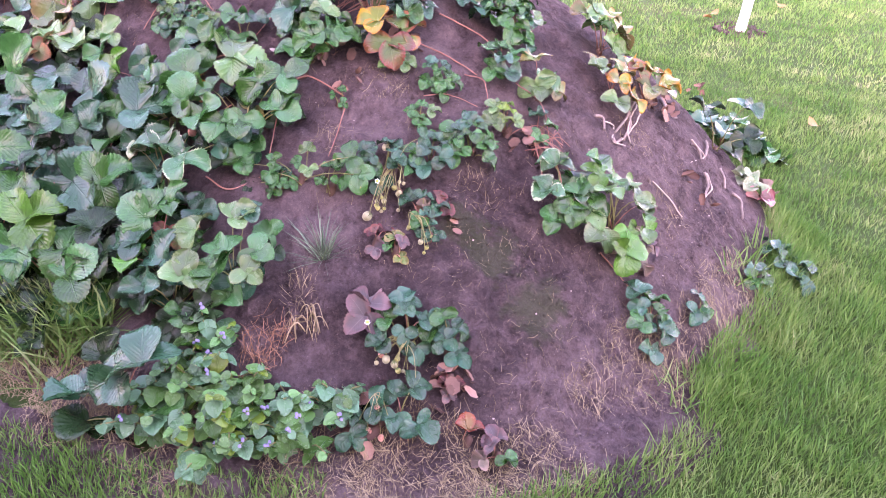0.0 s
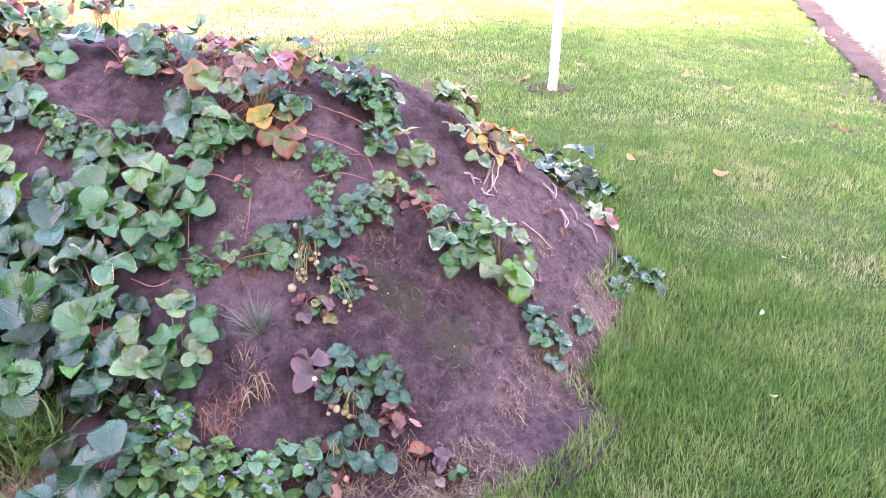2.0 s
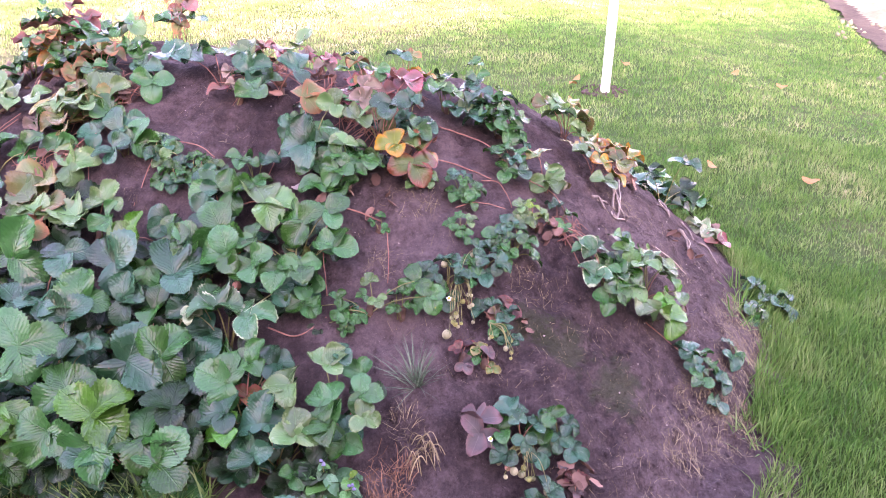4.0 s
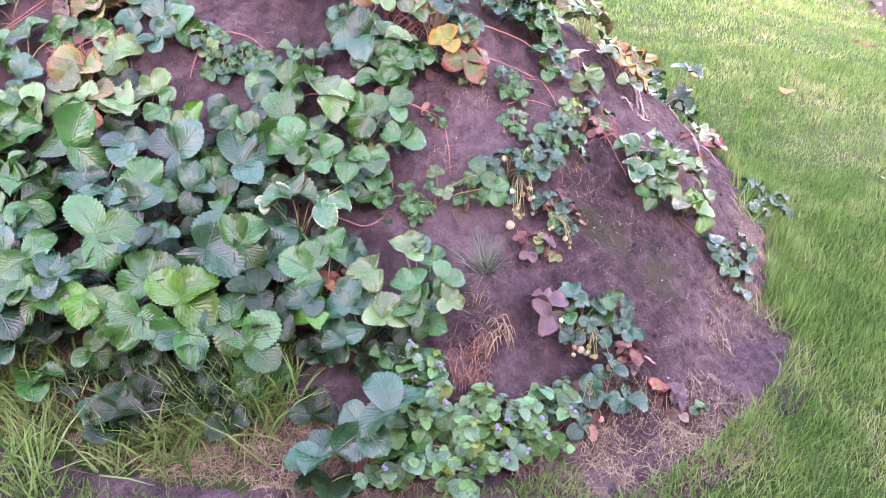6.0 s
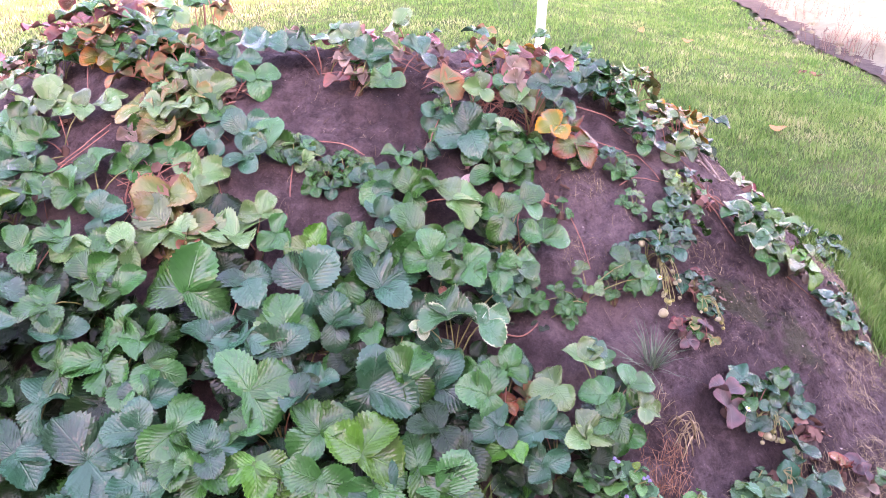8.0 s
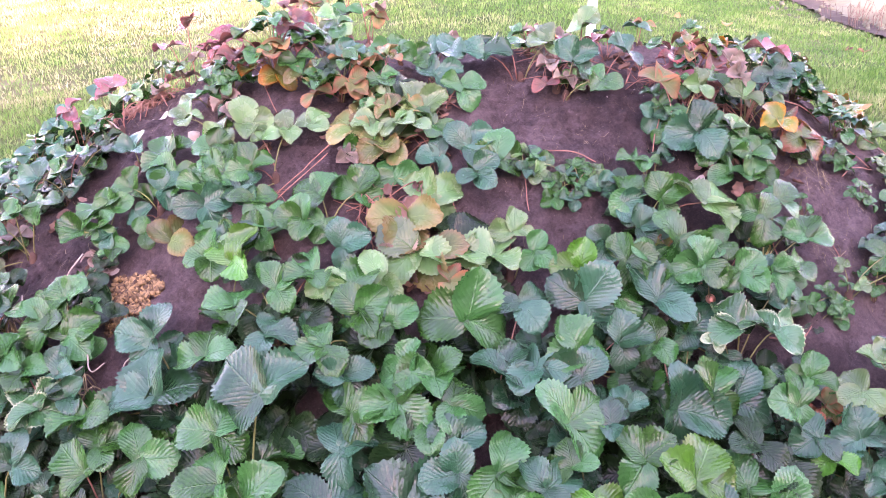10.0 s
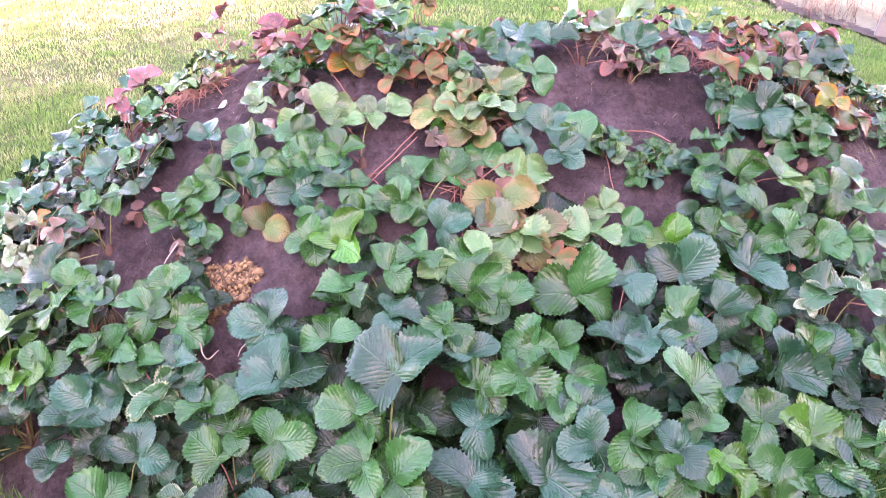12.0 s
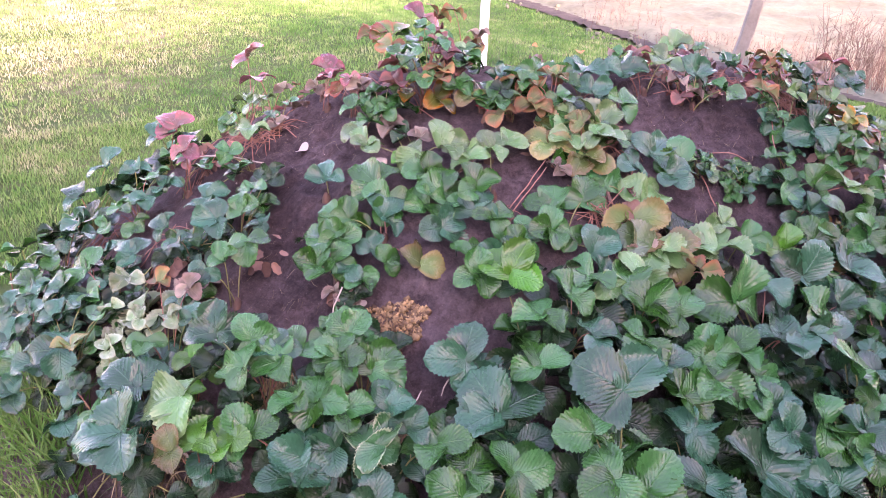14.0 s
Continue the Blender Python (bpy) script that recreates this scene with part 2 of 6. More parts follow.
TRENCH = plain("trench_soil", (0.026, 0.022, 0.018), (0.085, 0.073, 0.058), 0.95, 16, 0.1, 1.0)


# ---- shape helpers ----
def mesh_of(name, verts, faces, mat, smooth=True):
    me = bpy.data.meshes.new(name)
    me.from_pydata([tuple(v) for v in verts], [], faces)
    me.materials.append(mat)
    if smooth:
        me.polygons.foreach_set("use_smooth", [True] * len(me.polygons))
    me.update()
    return me


def part(name, me, parent, m=None, label=""):
    ob = new(name, me)
    ob.parent = parent
    if m is not None:
        ob.matrix_basis = m
    return tagged(ob, label)


def tube(path, radii, sides=5, verts=None, faces=None):
    """A bent tapering tube along points, closed at its ends."""
    verts, faces = ([] if verts is None else verts), ([] if faces is None else faces)
    start = len(verts)
    path = [Vector(p) for p in path]
    for i, p in enumerate(path):
        d = (path[min(i + 1, len(path) - 1)] - path[max(i - 1, 0)]).normalized()
        a = d.orthogonal().normalized() if i == 0 else (a - d * a.dot(d)).normalized()
        b = d.cross(a)
        r = radii[i] if isinstance(radii, (list, tuple)) else radii
        for k in range(sides):
            w = 2 * math.pi * k / sides
            verts.append(p + (a * math.cos(w) + b * math.sin(w)) * r)
    for i in range(len(path) - 1):
        for k in range(sides):
            j = (k + 1) % sides
            q = start + i * sides
            faces.append((q + k, q + j, q + sides + j, q + sides + k))
    faces.append(tuple(start + k for k in reversed(range(sides))))
    faces.append(tuple(start + (len(path) - 1) * sides + k for k in range(sides)))
    return verts, faces


def curve_points(points, n=8):
    """A smooth line through points (Catmull-Rom)."""
    p = [Vector(q) for q in points]
    p = [p[0] * 2 - p[1]] + p + [p[-1] * 2 - p[-2]]
    out = []
    for i in range(1, len(p) - 2):
        for k in range(n):
            s = k / n
            out.append(0.5 * ((2 * p[i]) + (p[i + 1] - p[i - 1]) * s + (2 * p[i - 1] - 5 * p[i] + 4 * p[i + 1] - p[i + 2]) * s * s + (3 * p[i] - p[i - 1] - 3 * p[i + 1] + p[i + 2]) * s ** 3))
    return out + [p[-2]]


# ---- ground: lawn sheet, mound, tilled bed ----
def ground_z(x, y):
    s = min(max((x - 1.8) / 2.7, 0.0), 1.0)
    return -0.22 * s * s * (3 - 2 * s)


MX, MY, MH, MP, MQ = -1.103, 4.014, 0.898, 2.332, 1.308
RADII = [1.881, -0.121, -0.143, 0.086, -0.197, 0.009, 0.064]
CUT_TURN, CUT_FROM, CUT_DEPTH = 1.561, 3.36, 0.048
HOLLOWS = ((-0.199, -0.786, 4.228, 0.303), (-0.192, -1.568, 2.784, 0.49))


def mound_rho(x, y):
    dx, dy = x - MX, y - MY
    th = math.atan2(dy, dx)
    c = RADII
    r = c[0] + c[1] * math.cos(th) + c[2] * math.sin(th) + c[3] * math.cos(2 * th) + c[4] * math.sin(2 * th) + c[5] * math.cos(3 * th) + c[6] * math.sin(3 * th)
    return math.hypot(dx, dy) / r


def mound(x, y):
    """The height of the mound, without its clods."""
    rho = mound_rho(x, y)
    rise = MH * (1 - rho ** MP) ** MQ if rho < 1 else -0.35 * (rho - 1)
    rise -= CUT_DEPTH * max(x * math.cos(CUT_TURN) + y * math.sin(CUT_TURN) - CUT_FROM, 0.0) ** 1.5
    for depth, cx, cy, wide in HOLLOWS:
        rise += depth * math.exp(-((x - cx) ** 2 + (y - cy) ** 2) / (2 * wide * wide))
    return max(rise, 0.30 * (1.06 - rho)) if 0.94 < rho < 1.10 and y < 3.0 and x < 0.2 else rise


def soil_z(x, y):
    """The height of the mound with its lumps."""
    z = mound(x, y)
    p = Vector((x, y, 0))
    lump = noise.noise(p * 5.0) * 0.018 + noise.noise(p * 13.0) * 0.017 + noise.noise(p * 31.0) * 0.013 - max(0.0, noise.noise(p * 9.0 + Vector((1, 8, 0))) - 0.25) * 0.05
    rough = max(0.0, noise.noise(p * 3.1 + Vector((7, 3, 0)))) * abs(noise.noise(p * 60.0)) * 0.026
    fade = min(1.0, max(0.0, (1.08 - mound_rho(x, y)) / 0.1))
    return z + (lump + rough) * fade


def surface_normal(x, y):
    e = 0.04
    return Vector((mound(x - e, y) - mound(x + e, y), mound(x, y - e) - mound(x, y + e), 2 * e)).normalized()


def grid_mesh(name, x0, x1, y0, y1, step, height, mat, keep=None):
    nx, ny = int((x1 - x0) / step) + 1, int((y1 - y0) / step) + 1
    verts = []
    for j in range(ny):
        for i in range(nx):
            x, y = x0 + i * step, y0 + j * step
            verts.append((x, y, height(x, y)))
    faces = []
    for j in range(ny - 1):
        for i in range(nx - 1):
            if keep is None or keep(x0 + (i + 0.5) * step, y0 + (j + 0.5) * step):
                a = j * nx + i
                faces.append((a, a + 1, a + nx + 1, a + nx))
    return mesh_of(name, verts, faces, mat)


def sheet_lines(lo, hi, step, far):
    n = int((hi - lo) / step)
    inner = [lo + step * i for i in range(n + 1)]
    return [-far, -far * 0.3, -40] + inner + [40, far * 0.3, far]


gx, gy = sheet_lines(-8, 12, 0.25, 900), sheet_lines(-4, 16, 0.25, 900)
gv = [(x, y, ground_z(x, y) + (0.004 * noise.noise(Vector((x * 1.7, y * 1.7, 0))) if abs(x) < 15 and abs(y) < 18 else 0)) for y in gy for x in gx]
gf = [(j * len(gx) + i, j * len(gx) + i + 1, (j + 1) * len(gx) + i + 1, (j + 1) * len(gx) + i) for j in range(len(gy) - 1) for i in range(len(gx) - 1)]
tagged(new("ground", mesh_of("ground", gv, gf, TURF)), "mown green lawn with yellowed patches", "lawn", kind="structure")

tagged(new("soil_mound", grid_mesh("soil_mound", -3.35, 1.15, 1.85, 6.05, 0.0105, lambda x, y: soil_z(x, y), SOIL, lambda x, y: mound_rho(x, y) < 1.085)),
       "bare dark brown soil heap planted with strawberries", "soil mound", kind="structure")


def bed_side(x, y):
    """Metres to the right of the cut edge between lawn and tilled bed."""
    return ((x - 3.80) - 0.54 * (y - 5.1)) / 1.1365 + 0.07 * noise.noise(Vector((x * 2.3, y * 2.3, 1))) + 0.03 * noise.noise(Vector((x * 8, y * 8, 1)))


def bed_z(x, y):
    d = bed_side(x, y)
    p = Vector((x, y, 0))
    z = ground_z(x, y) + 0.05 * noise.noise(p * 1.6) + 0.05 * abs(noise.noise(p * 5.5)) + 0.03 * abs(noise.noise(p * 13))
    if d < 0.45:
        z -= 0.10 * math.sin(math.pi * min(max(d / 0.45, 0), 1)) - 0.005
    return max(z + min(0.03, max(0, d) * 0.1), ground_z(x, y) + 0.010)


bed = grid_mesh("tilled_bed", 1.0, 14.0, 0.0, 16.0, 0.08, bed_z, BED, lambda x, y: bed_side(x, y) > 0.22)
tagged(new("tilled_bed", bed), "dry pale tilled garden soil beyond the lawn", "garden bed", kind="structure")
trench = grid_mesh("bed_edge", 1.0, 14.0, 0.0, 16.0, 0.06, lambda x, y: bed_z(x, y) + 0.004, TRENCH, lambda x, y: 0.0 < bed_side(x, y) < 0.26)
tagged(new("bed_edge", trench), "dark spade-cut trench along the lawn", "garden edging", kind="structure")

# unseen wall added to cast the shade; its height and ends set the shadow's edge
wall = bmesh.new()
bmesh.ops.create_cube(wall, size=1.0, matrix=Matrix.Translation((-6.9, -2.6, 2.6)) @ Matrix.Diagonal((18.2, 0.4, 5.7, 1)))
bmesh.ops.bevel(wall, geom=wall.edges[:], offset=0.03, segments=2, affect="EDGES")
wm = bpy.data.meshes.new("wall_south")
wall.to_mesh(wm)
wall.free()
wm.materials.append(WALL_RENDER)
tagged(new("wall_south", wm), "unseen plain rendered wall added to shade the garden", "wall", kind="structure")


# ---- grass ----
def blades_mesh(name, roots, lengths, widths, leans, mat, rng):
    """Bent tapering blades: five points and three faces each."""
    n = len(roots)
    roots = np.asarray(roots, float)
    turn, lean_dir = rng.uniform(0, 2 * np.pi, n), rng.uniform(0, 2 * np.pi, n)
    side = np.stack([np.cos(turn), np.sin(turn), np.zeros(n)], 1) * (np.asarray(widths) / 2)[:, None]
    tip = np.stack([np.cos(lean_dir) * leans, np.sin(lean_dir) * leans, np.sqrt(np.maximum(1 - np.square(leans), 0.02))], 1)
    tip *= np.asarray(lengths)[:, None]
    mid = tip * 0.55
    mid[:, 2] = tip[:, 2] * 0.68
    v = np.stack([roots - side, roots + side, roots + mid + side * 0.75, roots + mid - side * 0.75, roots + tip], 1).reshape(-1, 3)
    base = np.arange(n)[:, None] * 5
    loops = np.concatenate([base + np.array([[0, 1, 2]]), base + np.array([[0, 2, 3]]), base + np.array([[3, 2, 4]])], 1).reshape(-1)
    me = bpy.data.meshes.new(name)
    me.vertices.add(len(v))
    me.vertices.foreach_set("co", v.reshape(-1))
    me.loops.add(len(loops))
    me.loops.foreach_set("vertex_index", loops)
    me.polygons.add(n * 3)
    me.polygons.foreach_set("loop_start", np.arange(0, n * 9, 3))
    me.polygons.foreach_set("loop_total", np.full(n * 3, 3))
    me.materials.append(mat)
    me.update(calc_edges=True)
    return me


def lawn_roots(x0, x1, y0, y1, density, rng, test):
    n = int((x1 - x0) * (y1 - y0) * density)
    pts = np.stack([rng.uniform(x0, x1, n), rng.uniform(y0, y1, n)], 1)
    keep = []
    for x, y in pts:
        on_mound = mound(x, y) > (0.10 if x < -2.55 else 0.04) if x > 0.15 or x < -2.55 or y > 4.2 else mound_rho(x, y) < (1.02 if x > -0.75 else 0.965)
        if not on_mound and mound_rho(x, y) > 0.6 + 0.05 * noise.noise(Vector((x * 4, y * 4, 2))) and bed_side(x, y) < -0.02 + 0.08 * noise.noise(Vector((x * 3, y * 3, 5))) and test(x, y):
            keep.append((x, y, max(ground_z(x, y), mound(x, y)) - 0.004))
    return np.array(keep)


def reach(x, y):
    return min(math.hypot(x + 0.8, y - 0.9), math.hypot(x + 2.4, y - 1.8), math.hypot(x + 3.5, y - 2.6))


def lawn(name, x0, x1, y0, y1, density, length, width, seed, test):
    rng = np.random.default_rng(seed)
    roots = lawn_roots(x0, x1, y0, y1, density, rng, test)
    n = len(roots)
    long = np.array([1.0 + 0.40 * noise.noise(Vector((x * 1.3, y * 1.3, 0))) + 0.60 * noise.noise(Vector((x * 5.5, y * 5.5, 4))) for x, y, z in roots])
    near = np.array([max(0.0, 1.0 - abs(mound_rho(x, y) - 1.00) / 0.06) for x, y, z in roots]) * (roots[:, 0] > -0.6)
    ob = new(name, blades_mesh(name, roots, rng.uniform(0.6, 1.15, n) * length * long * (1 + near * 0.9), rng.uniform(0.7, 1.2, n) * width, rng.uniform(0.1, 0.75, n), BLADE, rng))
    return tagged(ob, "short green lawn grass blades with pale tips", "grass", kind="stuff")


lawn("lawn_grass", -4.6, 2.6, 1.7, 5.2, 19000, 0.043, 0.0033, 1, lambda x, y: reach(x, y) < 3.0 and (x > -2.5 or y > 3.3 or mound_rho(x, y) < 1.25))
lawn("lawn_grass", -4.6, 4.4, 1.7, 7.5, 8500, 0.036, 0.0040, 2, lambda x, y: 3.0 <= reach(x, y) < 4.8)
lawn("lawn_grass", -4.6, 9.5, 2.0, 14.5, 3000, 0.034, 0.0065, 3, lambda x, y: 4.8 <= reach(x, y) < 13)


def grass_clump(label, x, y, n, length, spread, seed, dry=0.0, mat=None, wide=0.0055):
    """A tuft of coarse long grass on the mound or at its foot."""
    rng = np.random.default_rng(seed)
    a, r = rng.uniform(0, 2 * np.pi, n), spread * np.sqrt(rng.uniform(0, 1, n))
    roots = np.array([(x + math.cos(q) * s, y + math.sin(q) * s, max(soil_z(x + math.cos(q) * s, y + math.sin(q) * s), 0) - 0.006) for q, s in zip(a, r)])
    me = blades_mesh("grass_tuft", roots, rng.uniform(0.5, 1.1, n) * length, rng.uniform(0.6, 1.2, n) * wide, rng.uniform(0.3, 0.97, n), STRAW if dry > 0.5 else (mat or BLADE), rng)
    return tagged(new("grass_tuft", me), label, "grass", group="grass tufts", kind="stuff")


# ---- strawberry plants ----
def leaflet_mesh(name, mat, fold, droop, wave, seed, wide=0.5):
    """One toothed leaflet, one unit long, from the stalk along +x, upper side up."""
    rnd = random.Random(seed)
    rows, half = 22, 4
    verts, uvs, faces = [], [], []
    ph = rnd.uniform(0, 6.28)
    for i in range(rows + 1):
        v = i / rows
        w = wide * max(math.sin(math.pi * (0.06 + v ** 1.05 * 0.934)), 0.0) ** 0.54 * (0.86 + 0.20 * v)
        tooth = (0.070 if i % 2 else -0.042) if 5 < i < rows else 0.0
        for k in range(-half, half + 1):
            u = k / half
            rim = abs(k) == half
            y = u * w * (1 + (tooth if rim else 0))
            x = v + (0.022 if rim and i % 2 and i < rows else 0) - 0.05 * abs(u) ** 1.5 * v ** 3
            z = fold * (0.16 * abs(y) + 1.5 * y * y) + 0.32 * v - (0.28 + 0.8 * droop) * v * v + wave * math.sin(v * 6 + ph + u * 2.2) * (0.3 + abs(u)) + 0.006 * rnd.uniform(-1, 1)
            verts.append((x, y, z))
            uvs.append((0.5 + u / 2, v))
    cols = 2 * half + 1
    for i in range(rows):
        for k in range(cols - 1):
            a = i * cols + k
            faces.append((a, a + cols, a + cols + 1, a + 1))
    me = mesh_of(name, verts, [tuple(reversed(f)) for f in faces], mat)
    layer = me.uv_layers.new(name="UVMap")
    for lp in me.loops:
        layer.data[lp.index].uv = uvs[lp.vertex_index]
    return me


LEAFLETS = {}
for tone in TONES:
    curl = {"w": 0.3, "p": 0.32, "e": 0.25, "o": 0.15, "m": 0.15}.get(tone, 0.0)
    LEAFLETS[tone] = [leaflet_mesh("leaflet_" + tone, LEAF_MAT[tone], 0.24 + 0.11 * k + curl, 0.12 + 0.12 * (k % 3) - 0.04 * k + curl * 0.4, 0.024 + 0.014 * k + curl * 0.07, 11 + k, 0.42 + 0.035 * (k % 3)) for k in range(5)]

RND = random.Random(5)
# stretches of the mound that stay bare: x, y, radius
BARE = ((-2.28, 3.70, 0.11), (-2.46, 4.03, 0.15), (-1.10, 3.42, 0.27), (-2.02, 4.27, 0.17), (-1.42, 3.22, 0.11), (-0.85, 2.42, 0.12), (-0.80, 2.72, 0.14), (-0.15, 2.55, 0.22), (0.2, 3.1, 0.2), (-1.6, 4.0, 0.12))


def frame_of(n, toward):
    """A turn whose z is n and whose x points along toward."""
    z = n.normalized()
    x = (toward - z * toward.dot(z)).normalized()
    return Matrix((x, z.cross(x), z)).transposed().to_4x4()


def add_leaf(plant, origin, centre, n, spin, size, tone, stem):
    """A leaf: its stalk from the crown, and three leaflets at the stalk's end."""
    a, c = Vector((RND.uniform(-0.012, 0.012), RND.uniform(-0.012, 0.012), -0.01)), centre - origin
    rise = Vector((a.x + (c.x - a.x) * 0.35, a.y + (c.y - a.y) * 0.35, max(c.z, 0.0) * 0.75 + 0.012))
    path = [a * (1 - s) ** 2 + rise * 2 * s * (1 - s) + c * s * s for s in (0, 0.25, 0.5, 0.75, 1)]
    r = 0.0011 + size * 0.010
    v, f = tube(path, [r * 1.25, r, r, r * 0.9, r * 0.8], 5)
    leaf = part("leaf", mesh_of("leaf_stalk", v, f, stem), plant)
    toward = Vector((math.cos(radians(spin)), math.sin(radians(spin)), 0))
    turn = frame_of(n, toward)
    for k, swing in enumerate((0, 94, -94)):
        s = size * 1.05 * (1.0 if k == 0 else RND.uniform(0.86, 0.98))
        m = Matrix.Translation(c) @ turn @ pose(0, 0, 0, 0, 0, swing + RND.uniform(-12, 12)) @ pose(0, 0, 0, RND.uniform(-18, 18), RND.uniform(-26, 18), 0) @ Matrix.Diagonal((s, s * RND.uniform(0.92, 1.1), s, 1))
        part("leaflet", RND.choice(LEAFLETS[tone]), leaf, m @ Matrix.Translation((-0.05, 0, 0)))
    return leaf


def strawberry(label, x, y, under, leaves):
    """A strawberry plant from its crown at x, y; leaves: x, y, height over the soil, leaflet length, heading, tone."""
    origin = Vector((x, y, soil_z(x, y)))
    plant = new("strawberry_plant")
    plant.location = origin
    tagged(plant, label, "strawberry plant", "strawberry plants on the mound")
    up = Vector((0, 0, 0.55))
    crown_v, crown_f = tube([(0, 0, -0.03), (0, 0, 0.0), (0.003, 0.002, 0.014), (0, 0, 0.024)], [0.010, 0.012, 0.010, 0.005], 7)
    part("crown", mesh_of("crown", crown_v, crown_f, CROWN_BARK), plant)
    for lx, ly, h, size, spin, tone in leaves:
        n = surface_normal(lx, ly) * 1.5 + up + Vector((RND.uniform(-1, 1), RND.uniform(-1, 1), 0)) * 0.65
        # leaves high on the mound and on its sunny flank turn to the light
        n += Vector((-0.42, -0.70, 0)) * (0.85 if lx > -0.1 else 0.85 * min(1.0, max(0.0, mound(lx, ly) - 0.25) / 0.4))
        stem = RED_STEM if tone in "opqrmy" or RND.random() < 0.35 else GREEN_STEM
        add_leaf(plant, origin, Vector((lx, ly, mound(lx, ly) + h)), n, spin, size, tone, stem)
    mean = sum(l[3] for l in leaves) / len(leaves)
    top = sum(l[2] for l in leaves) / len(leaves)
    # extra leaves under the canopy, mostly in tone d with its painted-in shade
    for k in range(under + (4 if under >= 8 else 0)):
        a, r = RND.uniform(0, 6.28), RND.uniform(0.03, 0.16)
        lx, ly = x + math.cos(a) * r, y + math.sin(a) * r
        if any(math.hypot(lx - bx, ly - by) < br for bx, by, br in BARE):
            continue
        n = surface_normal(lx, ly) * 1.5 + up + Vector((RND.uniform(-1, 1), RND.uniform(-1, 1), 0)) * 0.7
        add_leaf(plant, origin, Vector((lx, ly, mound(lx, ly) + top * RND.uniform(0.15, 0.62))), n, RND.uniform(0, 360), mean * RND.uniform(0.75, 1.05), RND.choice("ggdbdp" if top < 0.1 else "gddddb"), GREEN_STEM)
    return plant


strawberry("large-leaved blue-green strawberry plant at the mound's foot", -1.24, 2.21, 3, [(-1.33, 2.21, 0.099, 0.089, 150, 'b'), (-1.17, 2.2, 0.182, 0.1, 107, 'b'), (-1.23, 2.21, 0.138, 0.092, -156, 'b')])
strawberry("pale green strawberry plant at the mound's foot", -1.17, 2.44, 10, [(-1.13, 2.52, 0.127, 0.066, 178, 'l'), (-1.2, 2.47, 0.122, 0.078, 65, 'b'), (-1.23, 2.41, 0.126, 0.065, 94, 'b'), (-1.13, 2.4, 0.146, 0.069, 92, 'l'), (-1.14, 2.38, 0.07, 0.044, -87, 'g')])
strawberry("green strawberry plant on the mound's slope", -1.02, 2.46, 10, [(-1.04, 2.54, 0.118, 0.064, 36, 'l'), (-1.04, 2.45, 0.136, 0.066, 158, 'g'), (-0.97, 2.45, 0.125, 0.058, -21, 'g'), (-0.98, 2.39, 0.148, 0.047, -32, 'l'), (-1.05, 2.4, 0.145, 0.072, 178, 'g'), (-1.01, 2.56, 0.111, 0.049, -57, 'b')])
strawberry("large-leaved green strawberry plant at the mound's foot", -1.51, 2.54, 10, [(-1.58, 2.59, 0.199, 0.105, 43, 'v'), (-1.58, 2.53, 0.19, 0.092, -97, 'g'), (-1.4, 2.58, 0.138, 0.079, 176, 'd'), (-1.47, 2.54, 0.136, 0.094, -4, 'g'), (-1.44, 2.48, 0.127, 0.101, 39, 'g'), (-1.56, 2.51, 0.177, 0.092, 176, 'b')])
strawberry("green strawberry plant at the mound's foot", -1.25, 2.55, 10, [(-1.27, 2.58, 0.126, 0.085, 144, 'g'), (-1.21, 2.6, 0.128, 0.064, 38, 'g'), (-1.28, 2.52, 0.128, 0.072, 176, 'b'), (-1.28, 2.48, 0.127, 0.065, 176, 'v'), (-1.37, 2.52, 0.127, 0.078, -83, 'd'), (-1.17, 2.57, 0.063, 0.041, 8, 'o'), (-1.18, 2.56, 0.063, 0.037, -91, 'r')])
strawberry("green strawberry plant at the mound's foot", -1.72, 2.63, 10, [(-1.64, 2.67, 0.194, 0.087, 101, 'g'), (-1.79, 2.66, 0.235, 0.088, -110, 'v'), (-1.76, 2.6, 0.214, 0.05, 22, 'v'), (-1.68, 2.59, 0.206, 0.093, -124, 'g')])
strawberry("small green strawberry plant on the mound's slope", -0.90, 2.71, 3, [(-1.03, 2.72, 0.057, 0.03, 170, 'g'), (-0.98, 2.73, 0.048, 0.031, 38, 'g'), (-0.98, 2.7, 0.045, 0.034, -58, 'g'), (-0.89, 2.75, 0.047, 0.028, 78, 'l'), (-0.91, 2.72, 0.044, 0.025, -168, 'g'), (-0.88, 2.7, 0.044, 0.03, -82, 'l'), (-0.77, 2.71, 0.066, 0.06, -164, 'g'), (-0.75, 2.67, 0.062, 0.053, -92, 'g')])
strawberry("white-edged green and whitish strawberry plant on the mound's slope", -1.27, 2.74, 10, [(-1.28, 2.75, 0.142, 0.081, 85, 'e'), (-1.21, 2.7, 0.135, 0.081, 10, 'e'), (-1.34, 2.76, 0.141, 0.035, -119, 'w')])
strawberry("blue-green strawberry plant at the mound's foot", -1.93, 2.74, 10, [(-2.05, 2.73, 0.19, 0.074, -71, 'b'), (-1.91, 2.8, 0.216, 0.092, -54, 'g'), (-1.99, 2.73, 0.204, 0.105, 24, 'b'), (-1.92, 2.74, 0.227, 0.074, 152, 'g'), (-1.86, 2.72, 0.24, 0.083, -4, 'b'), (-1.88, 2.69, 0.236, 0.076, -136, 'g')])
